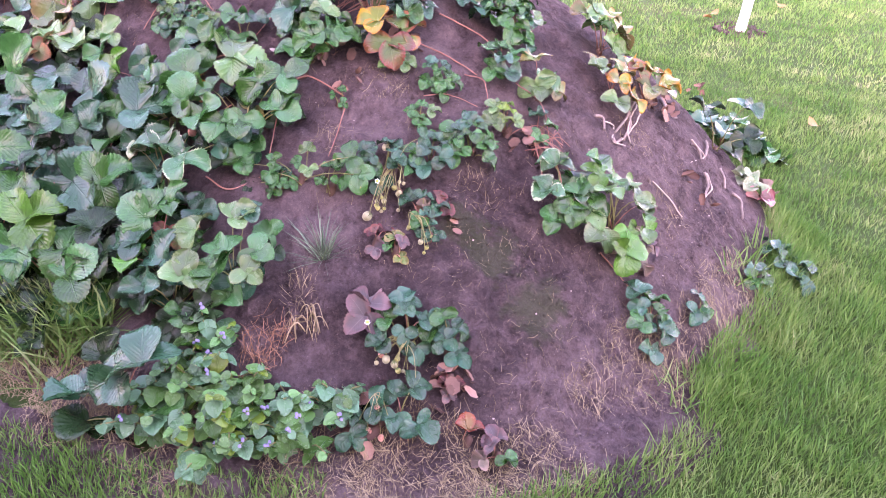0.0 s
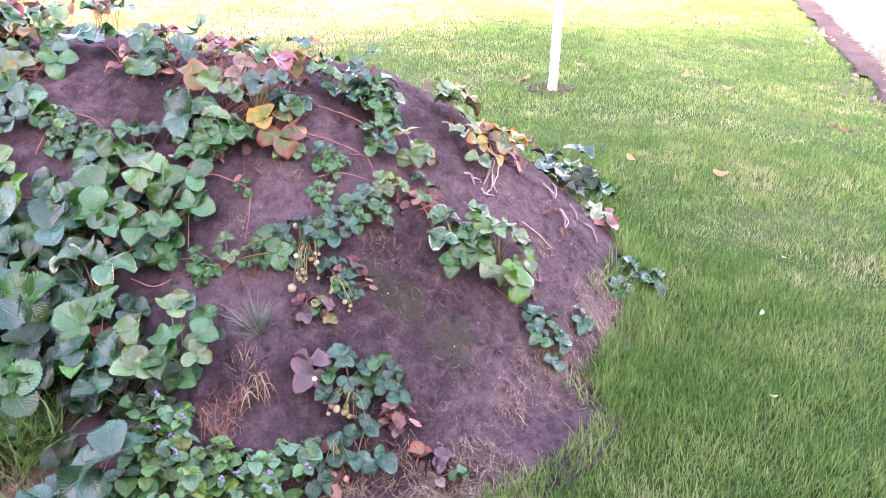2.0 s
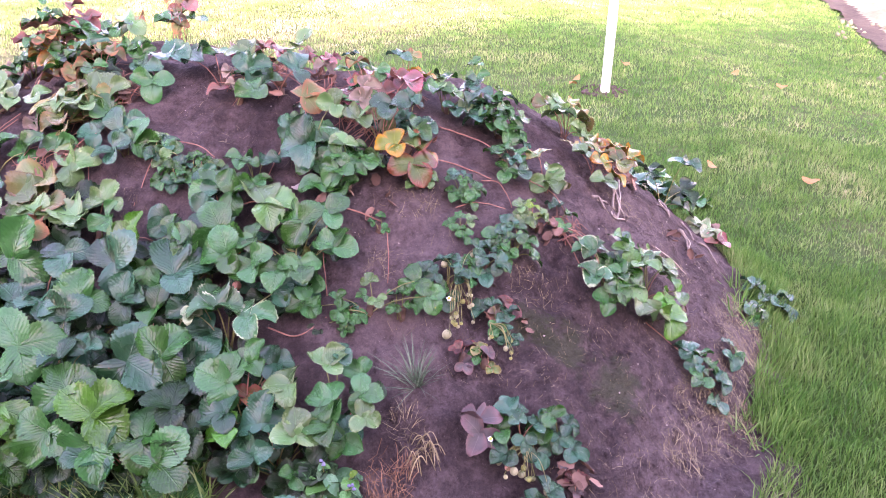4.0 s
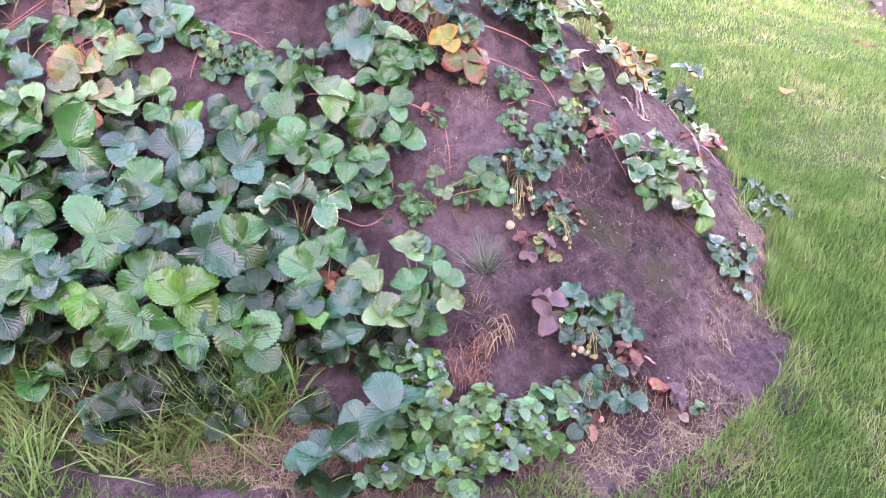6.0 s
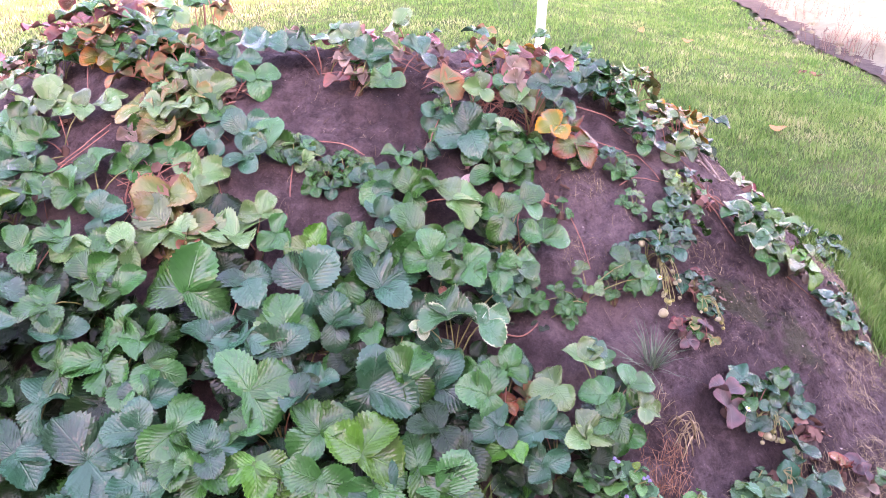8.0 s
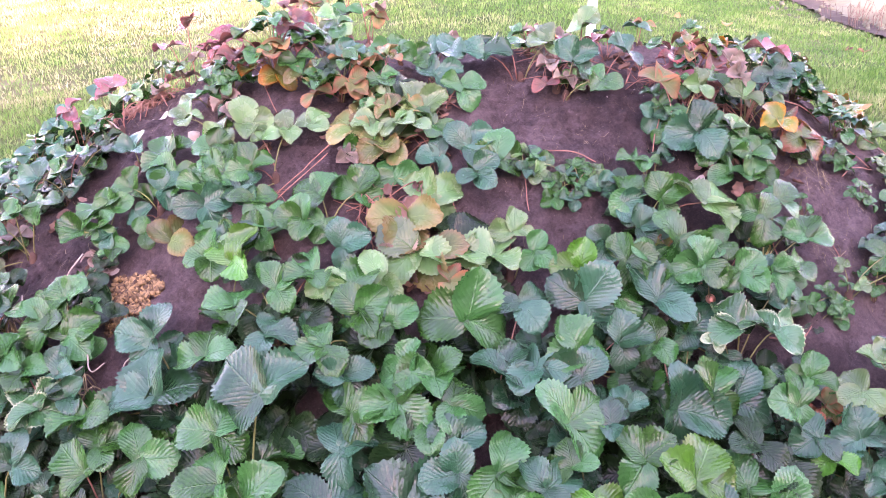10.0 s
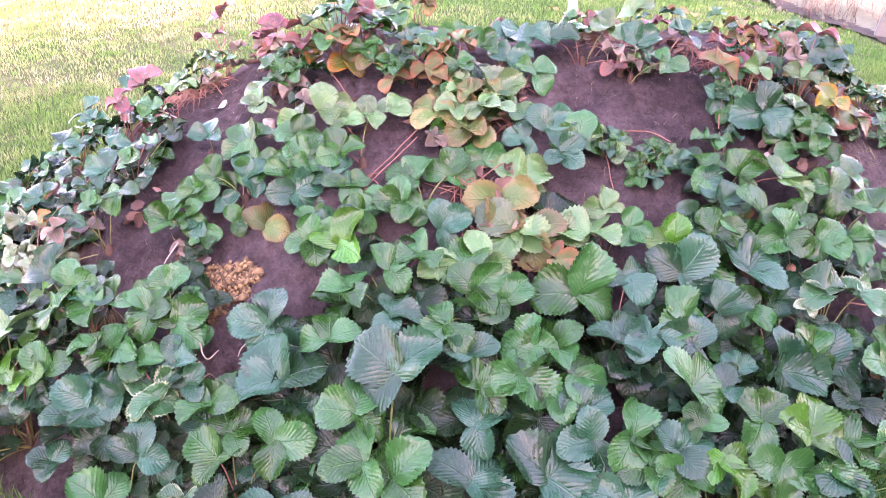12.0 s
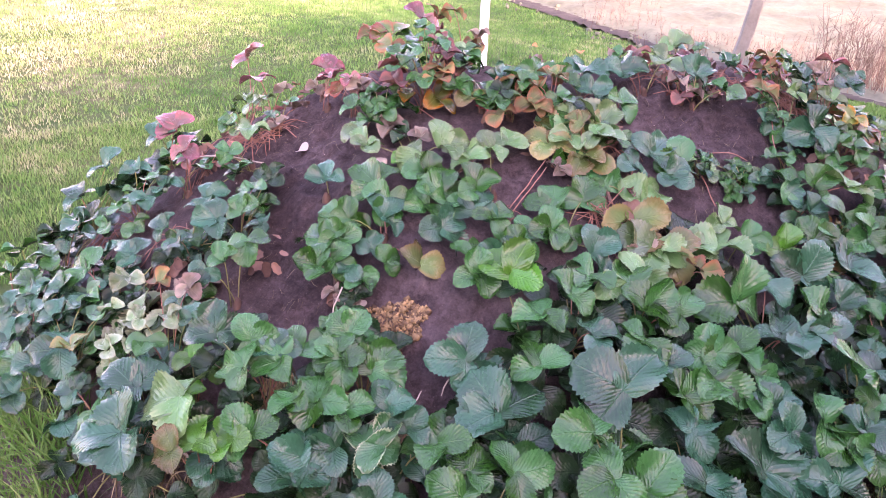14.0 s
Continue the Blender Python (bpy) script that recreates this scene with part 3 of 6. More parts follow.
strawberry("large-leaved green strawberry plant on the mound's slope", -1.45, 2.75, 10, [(-1.5, 2.71, 0.149, 0.116, -55, 'b'), (-1.42, 2.69, 0.149, 0.093, 42, 'g'), (-1.43, 2.84, 0.108, 0.077, 155, 'g')])
strawberry("blue-green strawberry plant at the mound's foot", -1.69, 2.77, 10, [(-1.66, 2.75, 0.194, 0.067, 145, 'b'), (-1.6, 2.76, 0.175, 0.055, 75, 'b'), (-1.79, 2.72, 0.241, 0.06, 50, 'g'), (-1.75, 2.78, 0.236, 0.112, 22, 'g'), (-1.65, 2.85, 0.177, 0.089, 112, 'b')])
strawberry("green and yellowing strawberry plant on the mound's slope", -1.07, 2.85, 10, [(-1.06, 2.88, 0.048, 0.045, -122, 'y'), (-1.04, 2.89, 0.114, 0.08, 119, 'g'), (-0.97, 2.9, 0.11, 0.07, 16, 'g'), (-0.97, 2.81, 0.105, 0.072, 55, 'g'), (-1.06, 2.78, 0.118, 0.067, -90, 'g'), (-1.12, 2.79, 0.12, 0.07, -114, 'g'), (-1.18, 2.83, 0.117, 0.077, -88, 'g'), (-1.17, 2.9, 0.111, 0.055, -179, 'g')])
strawberry("large-leaved blue-green strawberry plant at the mound's foot", -2.03, 2.85, 10, [(-1.97, 2.85, 0.188, 0.085, 157, 'b'), (-2.11, 2.79, 0.174, 0.089, 179, 'b'), (-2.08, 2.87, 0.162, 0.128, 20, 'b'), (-1.95, 2.9, 0.175, 0.08, -1, 'b')])
strawberry("large-leaved green strawberry plant on the mound's slope", -1.53, 2.93, 10, [(-1.62, 2.9, 0.153, 0.092, 81, 'g'), (-1.45, 2.95, 0.105, 0.072, -107, 'g'), (-1.51, 2.88, 0.123, 0.08, -24, 'b'), (-1.53, 2.98, 0.119, 0.111, 18, 'b')])
strawberry("green and orange-red strawberry plant on the mound's slope", -1.30, 2.93, 3, [(-1.24, 2.89, 0.115, 0.085, -180, 'g'), (-1.32, 2.97, 0.097, 0.078, -125, 'g'), (-1.3, 2.92, 0.055, 0.058, 82, 'o'), (-1.25, 2.96, 0.104, 0.093, -141, 'g'), (-1.38, 2.9, 0.11, 0.115, 10, 'b')])
strawberry("large-leaved blue-green strawberry plant at the mound's foot", -2.18, 2.98, 10, [(-2.14, 3.02, 0.157, 0.081, -27, 'b'), (-2.21, 2.95, 0.169, 0.105, 14, 'b')])
strawberry("large-leaved blue-green strawberry plant on the mound's slope", -1.74, 3.00, 10, [(-1.66, 3.04, 0.133, 0.079, -102, 'b'), (-1.72, 2.92, 0.168, 0.086, -162, 'b'), (-1.79, 3.07, 0.15, 0.124, 49, 'g'), (-1.78, 2.95, 0.164, 0.083, 27, 'b')])
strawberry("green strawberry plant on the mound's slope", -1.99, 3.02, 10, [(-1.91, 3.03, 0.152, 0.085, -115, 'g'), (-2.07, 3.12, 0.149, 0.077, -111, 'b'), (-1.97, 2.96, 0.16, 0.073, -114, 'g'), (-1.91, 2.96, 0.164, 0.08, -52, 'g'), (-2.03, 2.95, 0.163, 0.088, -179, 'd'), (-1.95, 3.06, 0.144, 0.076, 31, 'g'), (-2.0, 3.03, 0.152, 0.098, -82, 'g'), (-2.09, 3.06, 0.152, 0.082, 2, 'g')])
strawberry("blue-green strawberry plant on the mound's slope", -1.41, 3.06, 3, [(-1.39, 3.06, 0.083, 0.063, -137, 'b'), (-1.38, 3.0, 0.1, 0.076, -22, 'g'), (-1.48, 3.05, 0.09, 0.082, 159, 'v')])
strawberry("blue-green strawberry plant on the mound's slope", -1.24, 3.08, 3, [(-1.3, 3.11, 0.071, 0.065, 3, 'b'), (-1.3, 3.04, 0.089, 0.065, -14, 'b'), (-1.26, 3.11, 0.075, 0.079, 88, 'g'), (-1.21, 3.06, 0.089, 0.08, -13, 'g'), (-1.13, 2.99, 0.103, 0.106, 1, 'l')])
strawberry("large-leaved green strawberry plant at the mound's foot", -2.32, 3.10, 10, [(-2.24, 3.15, 0.217, 0.122, 84, 'b'), (-2.34, 3.16, 0.206, 0.089, 39, 'g'), (-2.34, 3.03, 0.204, 0.1, 1, 'g'), (-2.37, 3.09, 0.202, 0.092, 150, 'g')])
strawberry("blue-green and withered pinkish strawberry plant on the mound's slope", -0.76, 3.17, 3, [(-0.68, 3.13, 0.199, 0.056, -160, 'b'), (-0.8, 3.22, 0.16, 0.048, -1, 'p'), (-0.69, 3.19, 0.201, 0.071, 15, 'q'), (-0.81, 3.18, 0.16, 0.048, -176, 'p'), (-0.75, 3.12, 0.185, 0.069, -118, 'b'), (-0.84, 3.14, 0.136, 0.06, 27, 'l'), (-0.75, 3.19, 0.093, 0.053, 174, 'y')])
strawberry("pale green strawberry plant on the mound's slope", -1.59, 3.17, 0, [(-1.56, 3.2, 0.07, 0.066, 61, 'l'), (-1.55, 3.13, 0.087, 0.065, -81, 'g'), (-1.64, 3.18, 0.075, 0.104, 29, 'l')])
strawberry("blue-green and orange-red strawberry plant on the mound's slope", -0.97, 3.23, 3, [(-0.97, 3.31, 0.093, 0.073, 31, 'o'), (-0.89, 3.24, 0.107, 0.059, 171, 'l'), (-0.99, 3.14, 0.087, 0.101, 166, 'b')])
strawberry("green strawberry plant on the mound's slope", -1.97, 3.24, 10, [(-2.0, 3.32, 0.092, 0.058, -94, 'l'), (-1.88, 3.28, 0.062, 0.086, -176, 'l'), (-2.08, 3.18, 0.16, 0.079, -178, 'g'), (-1.96, 3.28, 0.088, 0.095, 35, 'g'), (-1.97, 3.22, 0.117, 0.086, 6, 'g'), (-1.93, 3.16, 0.127, 0.086, 97, 'g')])
strawberry("large-leaved pale green and yellowing strawberry plant on the mound's slope", -1.74, 3.24, 3, [(-1.71, 3.23, 0.06, 0.094, 55, 'l'), (-1.77, 3.3, 0.044, 0.115, -164, 'l'), (-1.74, 3.28, 0.045, 0.109, -135, 'y'), (-1.76, 3.17, 0.1, 0.063, -29, 'o')])
strawberry("small green strawberry plant on the mound's slope", -1.32, 3.25, 0, [(-1.31, 3.27, 0.028, 0.031, 93, 'g'), (-1.29, 3.24, 0.028, 0.028, -87, 'g'), (-1.38, 3.32, 0.029, 0.05, 74, 'g'), (-1.28, 3.19, 0.029, 0.049, 49, 'b')])
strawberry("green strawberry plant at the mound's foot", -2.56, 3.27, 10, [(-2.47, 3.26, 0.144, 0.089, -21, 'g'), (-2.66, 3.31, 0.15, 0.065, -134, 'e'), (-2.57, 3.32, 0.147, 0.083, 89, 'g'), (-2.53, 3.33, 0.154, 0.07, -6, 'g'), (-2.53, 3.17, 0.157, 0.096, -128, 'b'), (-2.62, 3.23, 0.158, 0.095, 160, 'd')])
strawberry("green strawberry plant on the mound's slope", -2.12, 3.34, 10, [(-2.01, 3.36, 0.086, 0.075, -176, 'g'), (-2.17, 3.26, 0.17, 0.073, -45, 'b'), (-2.19, 3.38, 0.122, 0.08, 155, 'g'), (-2.1, 3.36, 0.118, 0.074, 9, 'g')])
strawberry("large-leaved blue-green strawberry plant on the mound's slope", -2.35, 3.38, 10, [(-2.36, 3.47, 0.098, 0.093, 118, 'b'), (-2.4, 3.35, 0.12, 0.115, 54, 'b'), (-2.29, 3.32, 0.15, 0.08, 51, 'g')])
strawberry("blue-green strawberry plant on the mound's slope", -1.51, 3.39, 0, [(-1.48, 3.37, 0.048, 0.088, 55, 'g'), (-1.52, 3.44, 0.042, 0.09, 15, 'b'), (-1.54, 3.37, 0.043, 0.073, -92, 'b')])
strawberry("large-leaved pale green and yellowing strawberry plant on the mound's slope", -1.68, 3.42, 0, [(-1.67, 3.39, 0.03, 0.094, 7, 'l'), (-1.74, 3.38, 0.027, 0.118, -127, 'y'), (-1.71, 3.48, 0.027, 0.073, 68, 'g'), (-1.59, 3.46, 0.037, 0.064, 164, 'b')])
strawberry("blue-green strawberry plant at the mound's foot", -2.74, 3.44, 10, [(-2.69, 3.44, 0.159, 0.08, 37, 'b'), (-2.78, 3.43, 0.152, 0.089, 119, 'g')])
strawberry("green strawberry plant on the mound's crest", -1.03, 3.46, 0, [(-1.06, 3.5, 0.043, 0.053, 107, 'g'), (-0.97, 3.44, 0.099, 0.074, 174, 'b')])
strawberry("blue-green strawberry plant on the mound's crest", -1.16, 3.47, 3, [(-1.12, 3.49, 0.084, 0.08, 12, 'b'), (-1.11, 3.39, 0.086, 0.07, -145, 'g')])
strawberry("green strawberry plant on the mound's slope", -1.90, 3.48, 0, [(-1.89, 3.54, 0.039, 0.079, 120, 'g'), (-1.81, 3.5, 0.029, 0.082, 36, 'g'), (-1.96, 3.5, 0.055, 0.071, 148, 'g'), (-1.92, 3.47, 0.045, 0.057, -143, 'g'), (-1.91, 3.4, 0.042, 0.078, -12, 'b')])
strawberry("green strawberry plant on the mound's slope", -2.58, 3.50, 8, [(-2.54, 3.41, 0.148, 0.085, -152, 'g'), (-2.61, 3.5, 0.155, 0.074, 97, 'e'), (-2.55, 3.47, 0.145, 0.056, 10, 'b'), (-2.63, 3.52, 0.153, 0.075, -34, 'e'), (-2.55, 3.53, 0.142, 0.068, 37, 'b'), (-2.61, 3.6, 0.152, 0.07, -129, 'g')])
strawberry("green strawberry plant on the mound's slope", -2.11, 3.55, 3, [(-2.06, 3.53, 0.067, 0.063, -176, 'g'), (-2.02, 3.53, 0.061, 0.063, 49, 'g'), (-2.14, 3.62, 0.041, 0.061, 14, 'g'), (-2.17, 3.57, 0.052, 0.07, 155, 'g'), (-2.14, 3.5, 0.08, 0.096, 12, 'v'), (-2.11, 3.54, 0.062, 0.074, 91, 'b')])
strawberry("green strawberry plant on the mound's crest", -1.50, 3.58, 0, [(-1.42, 3.6, 0.054, 0.08, -103, 'g'), (-1.61, 3.63, 0.036, 0.111, 130, 'l'), (-1.5, 3.65, 0.023, 0.034, -87, 'p'), (-1.56, 3.59, 0.04, 0.102, 98, 'l'), (-1.55, 3.54, 0.041, 0.073, -134, 'g')])
strawberry("orange-red strawberry plant on the mound's crest", -1.20, 3.62, 3, [(-1.22, 3.66, 0.077, 0.066, 71, 'g'), (-1.3, 3.66, 0.069, 0.09, 29, 'b'), (-1.11, 3.6, 0.085, 0.081, 176, 'l'), (-1.11, 3.62, 0.042, 0.036, -147, 'p')])
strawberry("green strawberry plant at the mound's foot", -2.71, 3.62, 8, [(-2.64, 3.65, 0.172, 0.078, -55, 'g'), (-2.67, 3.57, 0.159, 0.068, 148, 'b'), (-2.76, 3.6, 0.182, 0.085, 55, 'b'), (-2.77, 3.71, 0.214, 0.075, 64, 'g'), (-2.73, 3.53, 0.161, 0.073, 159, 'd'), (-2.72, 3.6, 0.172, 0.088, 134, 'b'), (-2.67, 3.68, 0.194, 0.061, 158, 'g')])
strawberry("yellowing strawberry plant on the mound's slope", -1.73, 3.63, 0, [(-1.78, 3.59, 0.041, 0.04, -169, 'p'), (-1.73, 3.59, 0.034, 0.07, 50, 'g'), (-1.68, 3.54, 0.03, 0.07, -95, 'y'), (-1.66, 3.66, 0.04, 0.088, -159, 'y'), (-1.81, 3.74, 0.043, 0.069, 17, 'l'), (-1.73, 3.66, 0.04, 0.082, -159, 'y')])
strawberry("green strawberry plant on the mound's slope", -2.50, 3.65, 8, [(-2.53, 3.69, 0.13, 0.065, 43, 'g'), (-2.51, 3.61, 0.122, 0.084, 14, 'g'), (-2.48, 3.7, 0.111, 0.068, 80, 'g'), (-2.54, 3.67, 0.137, 0.071, -139, 'g')])
strawberry("green strawberry plant on the mound's slope", -1.94, 3.69, 0, [(-1.99, 3.71, 0.047, 0.077, 70, 'g'), (-2.03, 3.63, 0.049, 0.069, -122, 'g'), (-1.86, 3.76, 0.047, 0.064, 163, 'l'), (-1.93, 3.78, 0.05, 0.063, 41, 'l')])
strawberry("large-leaved blue-green strawberry plant at the mound's foot", 0.53, 3.70, 3, [(0.58, 3.64, 0.242, 0.081, 50, 'b')])
strawberry("blue-green strawberry plant on the mound's crest", -0.87, 3.72, 0, [(-0.76, 3.75, 0.062, 0.034, 62, 'b'), (-0.95, 3.64, 0.098, 0.075, 17, 'l'), (-0.91, 3.77, 0.05, 0.043, 27, 'p')])
strawberry("blue-green strawberry plant on the mound's crest", -1.43, 3.73, 0, [(-1.46, 3.77, 0.056, 0.065, 19, 'g'), (-1.38, 3.75, 0.062, 0.093, 25, 'b'), (-1.45, 3.67, 0.052, 0.077, -1, 'b')])
strawberry("green strawberry plant on the mound's slope", -2.06, 3.76, 0, [(-2.03, 3.84, 0.049, 0.07, 142, 'g'), (-2.04, 3.78, 0.037, 0.08, 43, 'g'), (-2.04, 3.68, 0.038, 0.074, 16, 'b'), (-2.1, 3.79, 0.037, 0.064, 157, 'g'), (-2.06, 3.75, 0.035, 0.057, -123, 'g'), (-2.12, 3.72, 0.031, 0.087, -93, 'b')])
strawberry("green strawberry plant on the mound's slope", -0.29, 3.77, 0, [(-0.29, 3.77, 0.086, 0.041, 48, 'g')])
strawberry("blue-green and orange-red strawberry plant on the mound's crest", -0.55, 3.77, 0, [(-0.58, 3.76, 0.068, 0.055, 65, 'b'), (-0.53, 3.78, 0.076, 0.048, 45, 'o')])
strawberry("green strawberry plant on the mound's slope", -2.65, 3.80, 8, [(-2.68, 3.91, 0.216, 0.079, 50, 'b'), (-2.65, 3.83, 0.214, 0.062, -32, 'g'), (-2.63, 3.77, 0.2, 0.058, 46, 'b'), (-2.7, 3.8, 0.225, 0.07, 123, 'g'), (-2.6, 3.74, 0.177, 0.069, 43, 'g'), (-2.64, 3.75, 0.199, 0.069, 158, 'g')])
strawberry("bright green strawberry plant at the mound's foot", -2.83, 3.81, 8, [(-2.8, 3.88, 0.223, 0.103, 121, 'l'), (-2.87, 3.83, 0.218, 0.062, 146, 'y'), (-2.84, 3.79, 0.225, 0.067, 20, 'v'), (-2.8, 3.74, 0.218, 0.06, -56, 'v')])
strawberry("green strawberry plant on the mound's crest", -1.59, 3.82, 0, [(-1.62, 3.88, 0.057, 0.084, 46, 'b'), (-1.57, 3.84, 0.052, 0.085, 21, 'g'), (-1.6, 3.82, 0.046, 0.075, -10, 'g'), (-1.58, 3.72, 0.04, 0.07, 46, 'o')])
strawberry("green strawberry plant on the mound's slope", -2.20, 3.84, 0, [(-2.13, 3.93, 0.052, 0.091, 82, 'g'), (-2.14, 3.88, 0.04, 0.079, -134, 'g'), (-2.22, 3.71, 0.025, 0.075, 39, 'y'), (-2.26, 3.83, 0.033, 0.052, 19, 'b'), (-2.26, 3.78, 0.026, 0.051, -2, 'g'), (-2.24, 3.92, 0.052, 0.064, 49, 'g'), (-2.18, 3.86, 0.037, 0.071, -11, 'b')])
strawberry("green strawberry plant on the mound's slope", -2.34, 3.87, 3, [(-2.39, 3.89, 0.08, 0.064, 122, 'g'), (-2.35, 3.87, 0.066, 0.065, -101, 'g'), (-2.34, 3.83, 0.056, 0.051, 152, 'b'), (-2.34, 3.79, 0.05, 0.05, -116, 'g'), (-2.3, 3.9, 0.06, 0.063, 63, 'g'), (-2.32, 3.94, 0.064, 0.077, -143, 'g')])
strawberry("withered pinkish strawberry plant on the mound's crest", -1.49, 3.89, 0, [(-1.49, 3.94, 0.04, 0.037, 71, 'p'), (-1.49, 3.84, 0.061, 0.074, 34, 'g')])
strawberry("yellowing strawberry plant on the mound's crest", -1.70, 3.90, 0, [(-1.72, 3.92, 0.061, 0.082, -92, 'y'), (-1.68, 3.88, 0.052, 0.074, 169, 'g')])
strawberry("pale green and withered pinkish strawberry plant on the mound's slope", -1.98, 3.93, 3, [(-2.04, 4.04, 0.061, 0.055, -124, 'l'), (-1.95, 3.93, 0.061, 0.039, 22, 'p'), (-1.94, 3.86, 0.054, 0.083, -19, 'l'), (-1.99, 3.9, 0.051, 0.075, 160, 'l'), (-1.99, 3.94, 0.026, 0.053, -101, 'v')])
strawberry("withered pinkish strawberry plant on the mound's crest", -1.15, 4.04, 0, [(-1.15, 4.04, 0.045, 0.04, 79, 'p')])
strawberry("blue-green strawberry plant on the mound's slope", -2.19, 4.05, 0, [(-2.19, 4.05, 0.069, 0.066, 25, 'b')])
strawberry("green strawberry plant on the mound's slope", -2.50, 4.06, 8, [(-2.44, 4.08, 0.115, 0.07, -146, 'g'), (-2.51, 4.08, 0.137, 0.05, 56, 'g'), (-2.56, 4.09, 0.154, 0.047, -154, 'b')])
strawberry("blue-green and whitish strawberry plant at the mound's foot", -2.86, 4.07, 8, [(-2.83, 4.0, 0.212, 0.098, 94, 'b'), (-2.9, 3.96, 0.21, 0.107, 145, 'b'), (-2.88, 4.17, 0.182, 0.05, 100, 'b'), (-2.85, 4.07, 0.198, 0.043, -35, 'b'), (-2.79, 4.16, 0.182, 0.044, -18, 'w'), (-2.9, 4.06, 0.201, 0.053, -104, 'g')])
strawberry("whitish strawberry plant on the mound's slope", -2.68, 4.09, 8, [(-2.62, 4.19, 0.155, 0.042, 2, 'o'), (-2.61, 4.09, 0.167, 0.041, -98, 'p'), (-2.71, 4.15, 0.173, 0.04, 145, 'w'), (-2.69, 4.06, 0.191, 0.036, -17, 'w'), (-2.75, 4.07, 0.193, 0.053, -134, 'g'), (-2.67, 4.0, 0.197, 0.044, 25, 'b')])
strawberry("green strawberry plant on the mound's crest", -1.55, 4.14, 0, [(-1.51, 4.15, 0.097, 0.073, -144, 'l'), (-1.62, 4.21, 0.076, 0.071, -144, 'g'), (-1.54, 4.07, 0.094, 0.06, -121, 'g')])
strawberry("green strawberry plant on the mound's crest", -1.93, 4.15, 0, [(-2.0, 4.11, 0.065, 0.059, 138, 'l'), (-1.86, 4.12, 0.055, 0.059, -140, 'g'), (-1.91, 4.21, 0.061, 0.053, 46, 'g')])
strawberry("orange-red strawberry plant on the mound's crest", -1.36, 4.20, 0, [(-1.38, 4.24, 0.192, 0.05, 23, 'o'), (-1.35, 4.16, 0.12, 0.045, 19, 'p'), (-1.34, 4.18, 0.088, 0.046, -108, 'o')])
strawberry("green strawberry plant on the mound's slope", -2.36, 4.20, 8, [(-2.42, 4.21, 0.115, 0.071, 149, 'b'), (-2.37, 4.17, 0.104, 0.059, 28, 'g'), (-2.3, 4.21, 0.093, 0.051, 29, 'g')])
strawberry("blue-green strawberry plant on the mound's slope", -2.44, 4.31, 8, [(-2.48, 4.35, 0.123, 0.049, 90, 'b'), (-2.51, 4.26, 0.128, 0.047, -117, 'b'), (-2.43, 4.31, 0.053, 0.04, -12, 'g'), (-2.36, 4.32, 0.104, 0.062, -31, 'b')])
strawberry("orange-red strawberry plant on the mound's crest", -1.56, 4.35, 0, [(-1.51, 4.41, 0.097, 0.073, -169, 'o'), (-1.6, 4.29, 0.079, 0.062, -179, 'g')])
strawberry("large-leaved pink-red strawberry plant on the mound's crest", -1.35, 4.35, 0, [(-1.32, 4.42, 0.182, 0.077, 39, 'q'), (-1.35, 4.33, 0.181, 0.059, 35, 'o'), (-1.38, 4.31, 0.096, 0.07, -139, 'g')])
strawberry("blue-green strawberry plant on the mound's slope", -2.80, 4.36, 8, [(-2.82, 4.33, 0.153, 0.08, 143, 'b'), (-2.87, 4.45, 0.144, 0.062, -176, 'g'), (-2.86, 4.38, 0.153, 0.064, -104, 'b'), (-2.76, 4.45, 0.138, 0.062, 36, 'b'), (-2.72, 4.39, 0.143, 0.061, 63, 'b'), (-2.73, 4.29, 0.153, 0.053, -36, 'g'), (-2.81, 4.29, 0.162, 0.055, -106, 'y'), (-2.71, 4.27, 0.154, 0.039, 31, 'w'), (-2.93, 4.37, 0.152, 0.061, 142, 'b')])
strawberry("pale green strawberry plant on the mound's slope", -2.14, 4.40, 8, [(-2.1, 4.44, 0.1, 0.061, -128, 'l'), (-2.2, 4.42, 0.101, 0.049, -153, 'g')])
strawberry("green strawberry plant on the mound's slope", -2.63, 4.40, 8, [(-2.63, 4.51, 0.13, 0.081, 90, 'g'), (-2.57, 4.37, 0.132, 0.061, 91, 'b'), (-2.63, 4.31, 0.142, 0.054, -160, 'w'), (-2.69, 4.4, 0.136, 0.055, -87, 'g')])
strawberry("pink-red strawberry plant on the mound's crest", -1.76, 4.48, 0, [(-1.75, 4.46, 0.103, 0.062, 51, 'q'), (-1.77, 4.5, 0.058, 0.038, 171, 'p')])
strawberry("large-leaved red and yellow strawberry plant on the mound's crest", -1.34, 4.54, 0, [(-1.34, 4.55, 0.138, 0.091, 77, 'r'), (-1.3, 4.47, 0.114, 0.078, -143, 'g'), (-1.38, 4.6, 0.15, 0.062, 47, 'o')])
strawberry("blue-green strawberry plant at the mound's foot", -2.74, 4.62, 8, [(-2.68, 4.71, 0.128, 0.069, 139, 'g'), (-2.83, 4.56, 0.137, 0.072, 141, 'b'), (-2.77, 4.57, 0.134, 0.066, 74, 'b'), (-2.71, 4.65, 0.127, 0.068, 91, 'b'), (-2.69, 4.53, 0.131, 0.065, 54, 'b'), (-2.75, 4.72, 0.128, 0.07, 106, 'b')])
strawberry("pink-red strawberry plant on the mound's slope", -1.85, 4.63, 0, [(-1.88, 4.65, 0.158, 0.064, -126, 'q'), (-1.81, 4.61, 0.079, 0.042, 47, 'p')])
